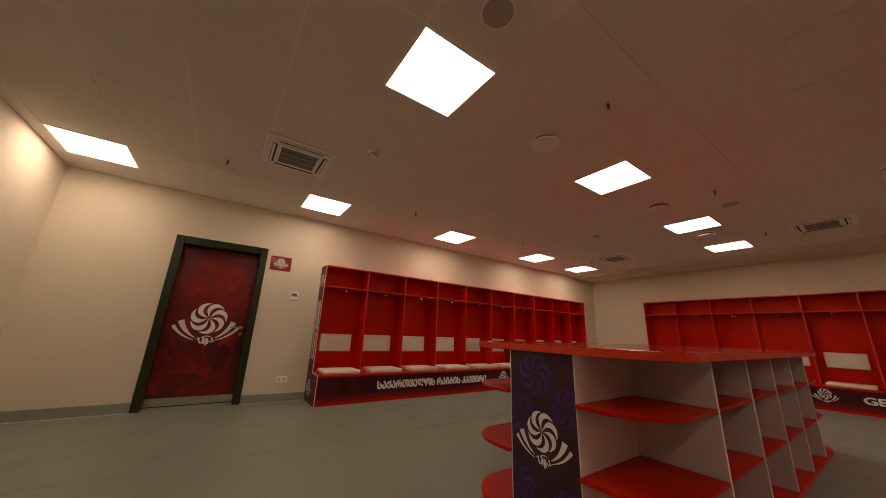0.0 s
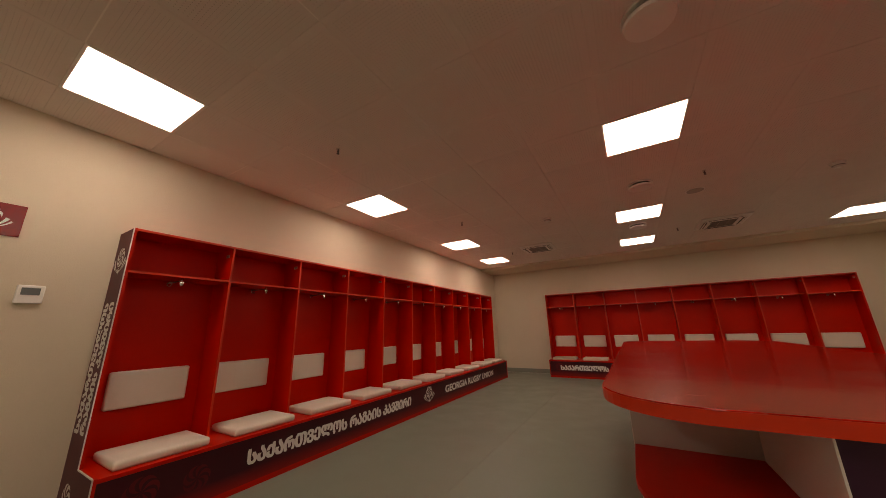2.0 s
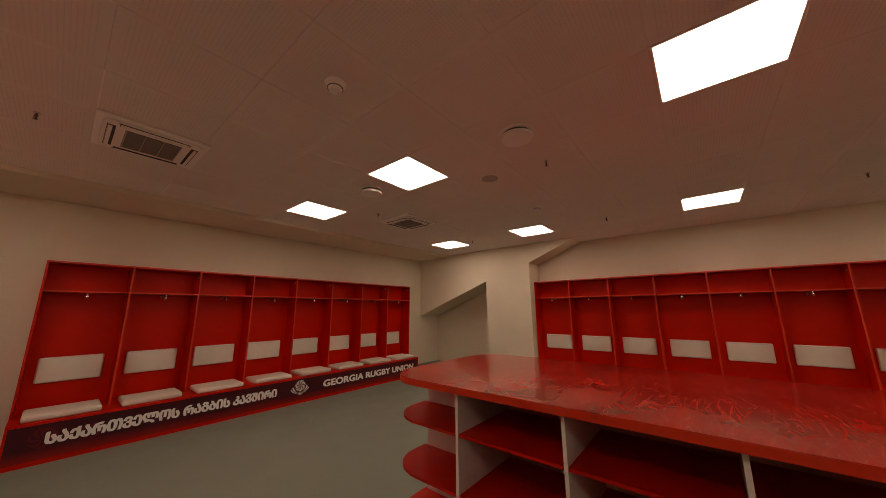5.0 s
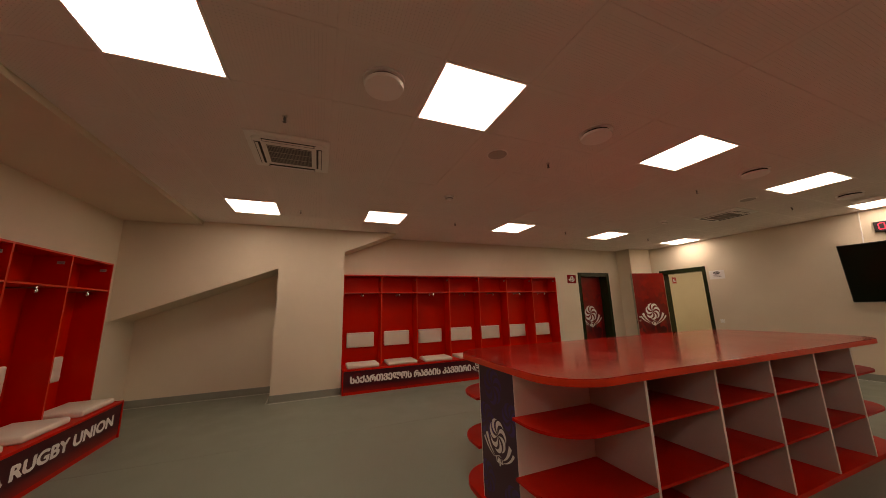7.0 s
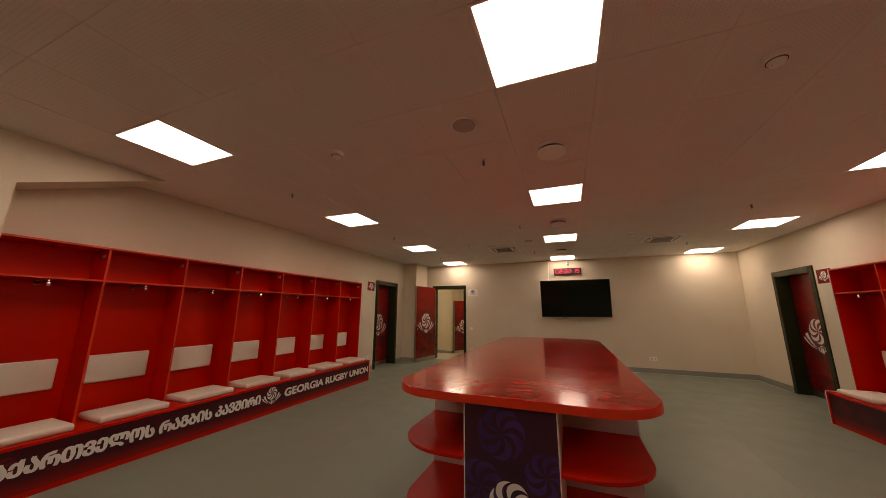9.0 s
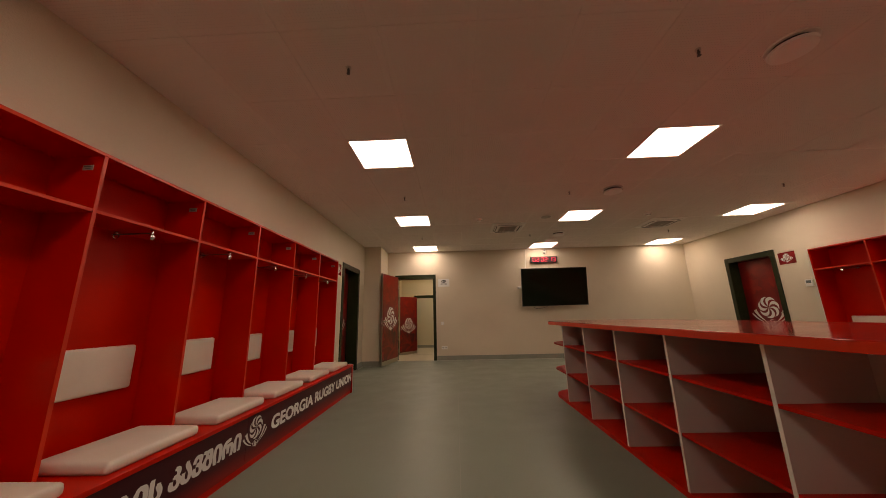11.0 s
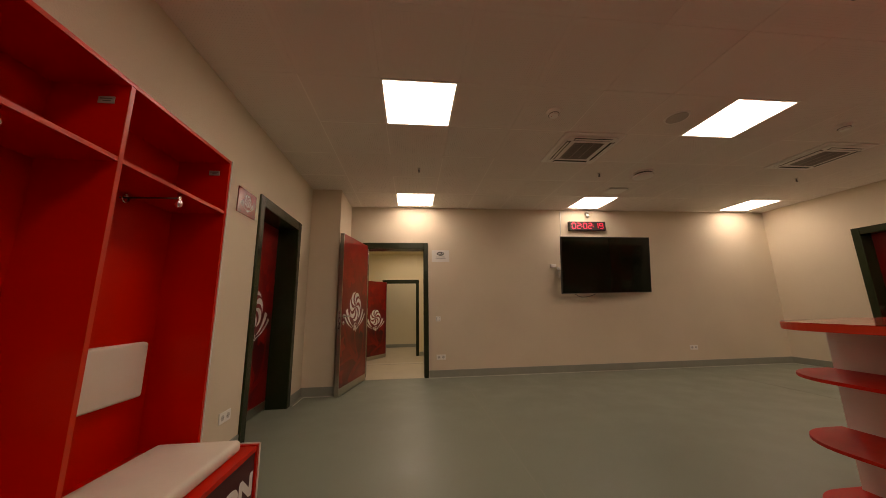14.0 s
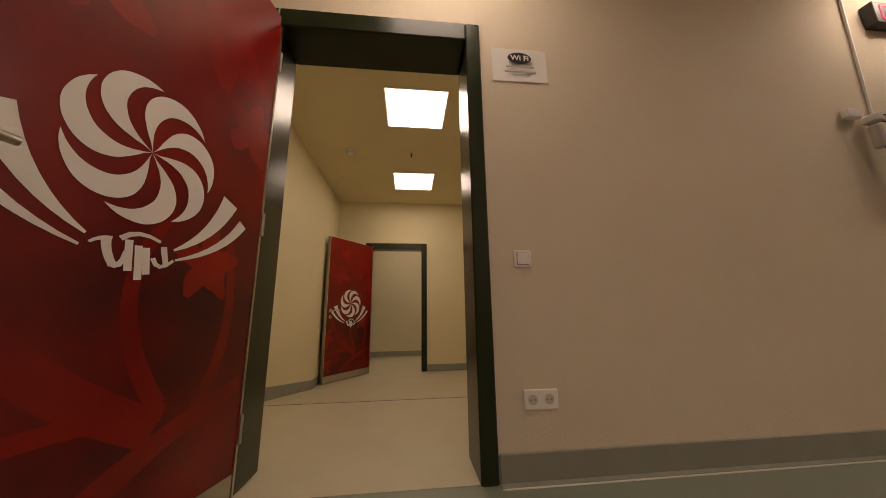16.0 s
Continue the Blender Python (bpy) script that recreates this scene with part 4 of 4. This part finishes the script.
def paper_sign(m):
    t = thing("paper_notice", m, "white paper notice taped to the wall", "notice")
    bm = bmesh.new()
    bmesh.ops.create_grid(bm, x_segments=8, y_segments=6, size=0.5)
    for v in bm.verts:
        u, q = v.co.x, v.co.y
        v.co = Vector((u * 0.30, -0.003 - 0.006 * abs(q) * (0.5 + 0.5 * math.sin(9 * u)), q * 0.20))
    bmesh.ops.recalc_face_normals(bm, faces=bm.faces)
    part("sheet", bm, M_PAPER, t)
    bm = bmesh.new()
    bmesh.ops.create_circle(bm, cap_ends=True, segments=28, radius=0.5)
    bmesh.ops.transform(bm, matrix=pose(0, -0.0095, 0.04, 90, 0, 0) @ Matrix.Diagonal((0.13, 0.07, 1, 1)), verts=bm.verts)
    part("badge", bm, M_BEZEL, t, "black oval badge")
    lettering("lettering", "Wi Fi", 0.045, pose(0, -0.0102, 0.04, 90, 0, 0), M_PAPER, t, thick=0.001)
    for k, (z, w) in enumerate(((-0.015, 0.15), (-0.045, 0.17))):
        part("text_bar", boxes((-w / 2, w / 2, -0.0108, -0.0098, z - 0.006, z + 0.004)), M_TAG, t)


# ---- the hall beyond the open door ----
def hall():
    """A passage whose floor runs down a short ramp to a second doorway."""
    T = 0.15
    y1, y2 = -4.0, -6.05
    low, top = -0.265, 2.66
    dh = 2.115
    o0, o1 = 6.795, 7.755
    x0, x1 = 5.2, 8.30
    ra, rb = -1.22, -3.0
    bm = bmesh.new()
    runs = ((TY - 0.004, 0.001), (ra, 0.001), (rb, low), (y2 - T, low))
    up = [[bm.verts.new((x, y, z)) for y, z in runs] for x in (4.0, CX + 1.2)]
    dn = [[bm.verts.new((x, y, z - 0.1)) for y, z in runs] for x in (4.0, CX + 1.2)]
    for k in range(3):
        bm.faces.new((up[0][k], up[0][k + 1], up[1][k + 1], up[1][k]))
        bm.faces.new((dn[0][k], dn[1][k], dn[1][k + 1], dn[0][k + 1]))
        for s in (0, 1):
            bm.faces.new((up[s][k], up[s][k + 1], dn[s][k + 1], dn[s][k]))
    for k in (0, 3):
        bm.faces.new((up[0][k], up[1][k], dn[1][k], dn[0][k]))
    bmesh.ops.recalc_face_normals(bm, faces=bm.faces)
    setting("floor_hall", bm, M_TILE, "pale beige vinyl floor with a ramp beyond the open door", "floor")
    setting("wall_hall_side", boxes((x1, x1 + T, y1, TY - 0.2, -0.4, top)), M_YELLOW, "warm yellow plastered hall wall", "wall")
    setting("wall_hall_other", boxes((x0 - T, x0, y1, TY - 0.2, -0.4, top)), M_YELLOW, "warm yellow plastered hall wall", "wall")
    setting("wall_hall_end", boxes((x0, o0, y1 - T, y1, -0.4, top), (o1, x1 + T, y1 - T, y1, -0.4, top), (o0, o1, y1 - T, y1, low + dh, top)), M_YELLOW, "warm yellow hall end wall with a doorway", "wall")
    setting("wall_next_room", boxes((x0, 9.2, y2 - T, y2, -0.4, top), (x0 - T, x0, y2, y1 - T, -0.4, top), (9.2, 9.2 + T, y2, y1 - T, -0.4, top)), M_NEXT, "plain walls of the room past the hall", "wall")
    setting("ceiling_hall", boxes((x0 - T, 9.35, y2 - T, TY - 0.2, top, H + 0.1)), M_YELLOW, "plain pale hall ceiling", "ceiling")
    # the last panel is unseen, added past the doorway to brighten the next room
    for y in (-1.3, -3.02, -4.9):
        t = thing("ceiling_light", pose(6.99, y, top - 0.001), "square recessed light panel, lit white", "ceiling light", "hall ceiling lights")
        part("frame", boxes((-0.3, 0.3, -0.3, 0.3, -0.005, 0.0)), M_PLASTIC, t)
        part("diffuser", boxes((-0.2825, 0.2825, -0.2825, 0.2825, -0.008, -0.0052)), M_GLOW, t, "glowing white diffuser")
    for a in ((o1 + 0.06, x1, y1, y1 + 0.012), (x0, o0 - 0.06, y1, y1 + 0.012), (x0, 9.2, y2, y2 + 0.012)):
        setting("baseboard", boxes((*a, low, low + 0.11), bevel=0.003), M_SKIRT, "grey vinyl skirting in the hall", "baseboard")
    bm = bmesh.new()
    side = ((TY - 0.2, 0.001), (ra, 0.001), (rb, low), (y1 + 0.012, low))
    for (ya, za), (yb, zb) in zip(side, side[1:]):
        q = [[bm.verts.new((x, y, z + h)) for y, z in ((ya, za), (yb, zb)) for h in (0.0, 0.11)] for x in (x1 - 0.012, x1)]
        for f in ((0, 1, 3, 2), ):
            bm.faces.new([q[0][i] for i in f])
        bm.faces.new((q[0][1], q[1][1], q[1][3], q[0][3]))
    bmesh.ops.recalc_face_normals(bm, faces=bm.faces)
    setting("baseboard", bm, M_SKIRT, "grey vinyl skirting following the ramp", "baseboard")
    setting("floor_joint", boxes((x0, x1 - 0.02, ra - 0.005, ra + 0.005, 0.0, 0.0022)), M_GRILLE, "thin dark joint across the hall floor", "trim")
    door_frame("door_4", 0, o1 - o0, dh, pose(o1, y1, low, 0, 0, 180), "dark green steel door frame at the hall end", deep=0.2)
    door_leaf("printed_door", 0.925, dh - 0.02, pose(8.215, -3.20, low, 0, 0, -125), "crimson printed door standing open in the hall")
    smoke_detector(7.78, -2.15, top)
    t = thing("red_sign", pose(x1, -1.33, 1.99, 0, 0, -90), "small square red safety sign on the hall wall", "sign")
    part("plate", boxes((-0.09, 0.09, -0.004, 0, -0.09, 0.09)), M_REDSIGN, t)
    part("symbol", boxes((-0.045, 0.0, -0.0055, -0.0042, -0.05, 0.05), (0.015, 0.045, -0.0055, -0.0042, -0.05, 0.0)), M_INK, t, "pale symbol")
    sprinkler(7.03, -2.16, top)


def hatch(x, y):
    t = thing("ceiling_plate", pose(x, y, H), "thin white plate hung under the ceiling", "plate")
    part("plate", boxes((-0.14, 0.14, -0.10, 0.10, -0.03, -0.012), bevel=0.004), M_PLASTIC, t)
    part("stem", boxes((-0.03, 0.03, -0.03, 0.03, -0.0118, 0.0)), M_PLASTIC, t)


def tv_cable(x0, z0, x1, z1, y):
    t = thing("cable_duct", pose(x0, y, z0), "thin white cable duct running down the wall", "cable duct")
    bm = bmesh.new()
    rod(bm, (0, 0.009, 0), (x1 - x0, 0.009, z1 - z0), 0.008, 6)
    part("duct", bm, M_PLASTIC, t)


def lead(points, r):
    """A loose lead through the given points, smoothed."""
    bm = bmesh.new()
    pts = [Vector(p) for p in points]
    pts = [pts[0]] + pts + [pts[-1]]
    last = None
    for i in range(1, len(pts) - 2):
        for k in range(5):
            u = k / 5
            p = 0.5 * (2 * pts[i] + (pts[i + 1] - pts[i - 1]) * u + (2 * pts[i - 1] - 5 * pts[i] + 4 * pts[i + 1] - pts[i + 2]) * u * u + (3 * pts[i] - pts[i - 1] - 3 * pts[i + 1] + pts[i + 2]) * u ** 3)
            if last:
                rod(bm, last, p, r, 6)
            last = p
    rod(bm, last, pts[-1], r, 6)
    return bm


def cable_box(m):
    t = thing("cable_adapter", m, "white wall sockets and plugs with loose black leads beside the television", "adapter")
    part("socket_box", boxes((-0.095, 0.005, -0.035, 0, -0.005, 0.055), bevel=0.006), M_PLASTIC, t)
    part("plug", boxes((0.015, 0.075, -0.075, -0.01, -0.045, 0.005), bevel=0.008), M_PLASTIC, t)
    part("hanging_plug", boxes((0.03, 0.075, -0.06, -0.015, -0.20, -0.055), bevel=0.01), M_SLAT, t, "dull hanging plug")
    for pts in (((0.06, -0.07, -0.01), (0.13, -0.11, -0.03), (0.24, -0.16, -0.035)), ((0.06, -0.05, -0.03), (0.14, -0.10, -0.085), (0.24, -0.16, -0.09)),
                ((0.05, -0.05, -0.19), (0.10, -0.08, -0.33), (0.17, -0.14, -0.42), (0.30, -0.20, -0.52), (0.48, -0.20, -0.51), (0.62, -0.19, -0.45))):
        part("lead", lead(pts, 0.004), M_BEZEL, t, "thin black lead")


# ---- places ----
DOOR_H = 2.123
D1_Y0, D1_Y1 = 1.293, 2.275
D2_Y0, D2_Y1 = 1.333, 2.308
D3_X0, D3_X1 = 6.738, 7.715
A_Y0, A_BAY = 3.152, 0.7125
B_X0, B_BAY = 1.675, 0.691
C_Y1, C_BAY = 8.212, 0.692
PIER_X, PIER_Y0, PIER_Y1 = 7.89, 8.225, 9.266
NICHE_X, NICHE_Z0, NICHE_Z1 = 8.61, 1.295, 2.08
SOFF_Z, SOFF_Y = 2.40, 7.28
COLUMN_X, COLUMN_Y = 7.972, 0.88
BEAM_Y, BEAM_Z = 10.36, 2.745
ISL = (3.45, 4.89, 3.53, 7.47, 0.985)
ISL_END, ISL_BAYS, SPINE = 0.64, 4, 0.2275
ISL_SHELVES = (0.36, 0.694)
TV_W, TV_H = 1.67, 0.955

shell()
ceiling()
skirting()
hall()
on_a = lambda y, z=0.0: pose(AX, y, z, 0, 0, 90)
on_b = lambda x, z=0.0: pose(x, BY, z)
on_c = lambda y, z=0.0: pose(CX, y, z, 0, 0, -90)
on_t = lambda x, z=0.0: pose(x, TY, z, 0, 0, 180)

door_frame("door_1", 0, D1_Y1 - D1_Y0, DOOR_H, on_a(D1_Y0), "dark green steel door frame")
door_leaf("printed_door", D1_Y1 - D1_Y0 - 0.044, DOOR_H - 0.024, on_a(D1_Y0 + 0.022) @ pose(0, 0.185, 0), "closed crimson printed door with a white pinwheel emblem", flip=True)
door_frame("door_2", 0, D2_Y1 - D2_Y0, DOOR_H, on_c(D2_Y1), "dark green steel door frame with a deep reveal", deep=0.275)
door_leaf("printed_door", D2_Y1 - D2_Y0 - 0.044, DOOR_H - 0.024, on_c(D2_Y1 - 0.022) @ pose(0, 0.225, 0), "closed crimson printed door deep in its frame")
door_frame("door_3", 0, D3_X1 - D3_X0, DOOR_H, on_t(D3_X1), "dark green steel door frame round the open doorway", lap=0.02)
door_leaf("printed_door", 0.945, DOOR_H - 0.003, pose(7.88, 1.018, 0, 0, 0, -102.2), "crimson printed door standing open into the room", emblem_z=1.13)

t, y, zc, L = lockers("locker_bench", 10, A_BAY, on_a(A_Y0), "ten-bay red team locker bench with cream cushions", (True, False))
bench_print(t, y, zc, L, (2.015, 2.22), 3.60, (5.155, 2.11))
t, y, zc, L = lockers("locker_bench", 8, B_BAY, on_b(B_X0), "eight-bay red team locker bench with cream cushions", (False, False))
bench_print(t, y, zc, L, (1.354, 2.18), 2.81, (4.297, 2.156))
t, y, zc, L = lockers("locker_bench", 7, C_BAY, on_c(C_Y1), "seven-bay red team locker bench with cream cushions", (False, True))
bench_print(t, y, zc, L, (1.243, 2.218), 2.53, (3.78, 2.06))
island()

lamps()
for x, yy in ((2.11, 2.29), (5.1, 2.28), (2.12, 8.85), (5.09, 8.92)):
    cassette(x, yy)
for yy in (1.7, 4.1, 6.5, 8.3):
    disc_valve(3.9, yy)
for yy in (2.9, 7.1):
    speaker(4.5, yy)
    smoke_detector(2.7, yy)
    smoke_detector(5.7, yy)
for x in (1.54, 4.5, 6.87):
    for yy in (1.67, 4.08, 6.5, 8.92):
        sprinkler(x, yy)
hatch(3.9, 1.12)

sign(on_a(2.53, 1.978))
thermostat(on_a(2.79, 1.50))
socket(on_a(2.80, 0.293))
sign(on_c(2.58, 2.005))
socket(on_c(2.59, 0.313))
socket(on_t(6.487, 0.306))
socket(on_t(2.037, 0.325))
switch(on_t(6.526, 0.907))
paper_sign(on_t(6.47, 1.95))
screen(on_t(3.672, 1.285) @ pose(0, -0.135, 0, 6.7, 0, 0) @ pose(0, 0, 0, 0, 0, 3.6))
clock(on_t(3.80, 2.49))
camera_lamp(on_t(3.77, 2.68))
tv_cable(4.27, 2.79, 4.33, 1.75, TY)
cable_box(on_t(4.445, 1.745))
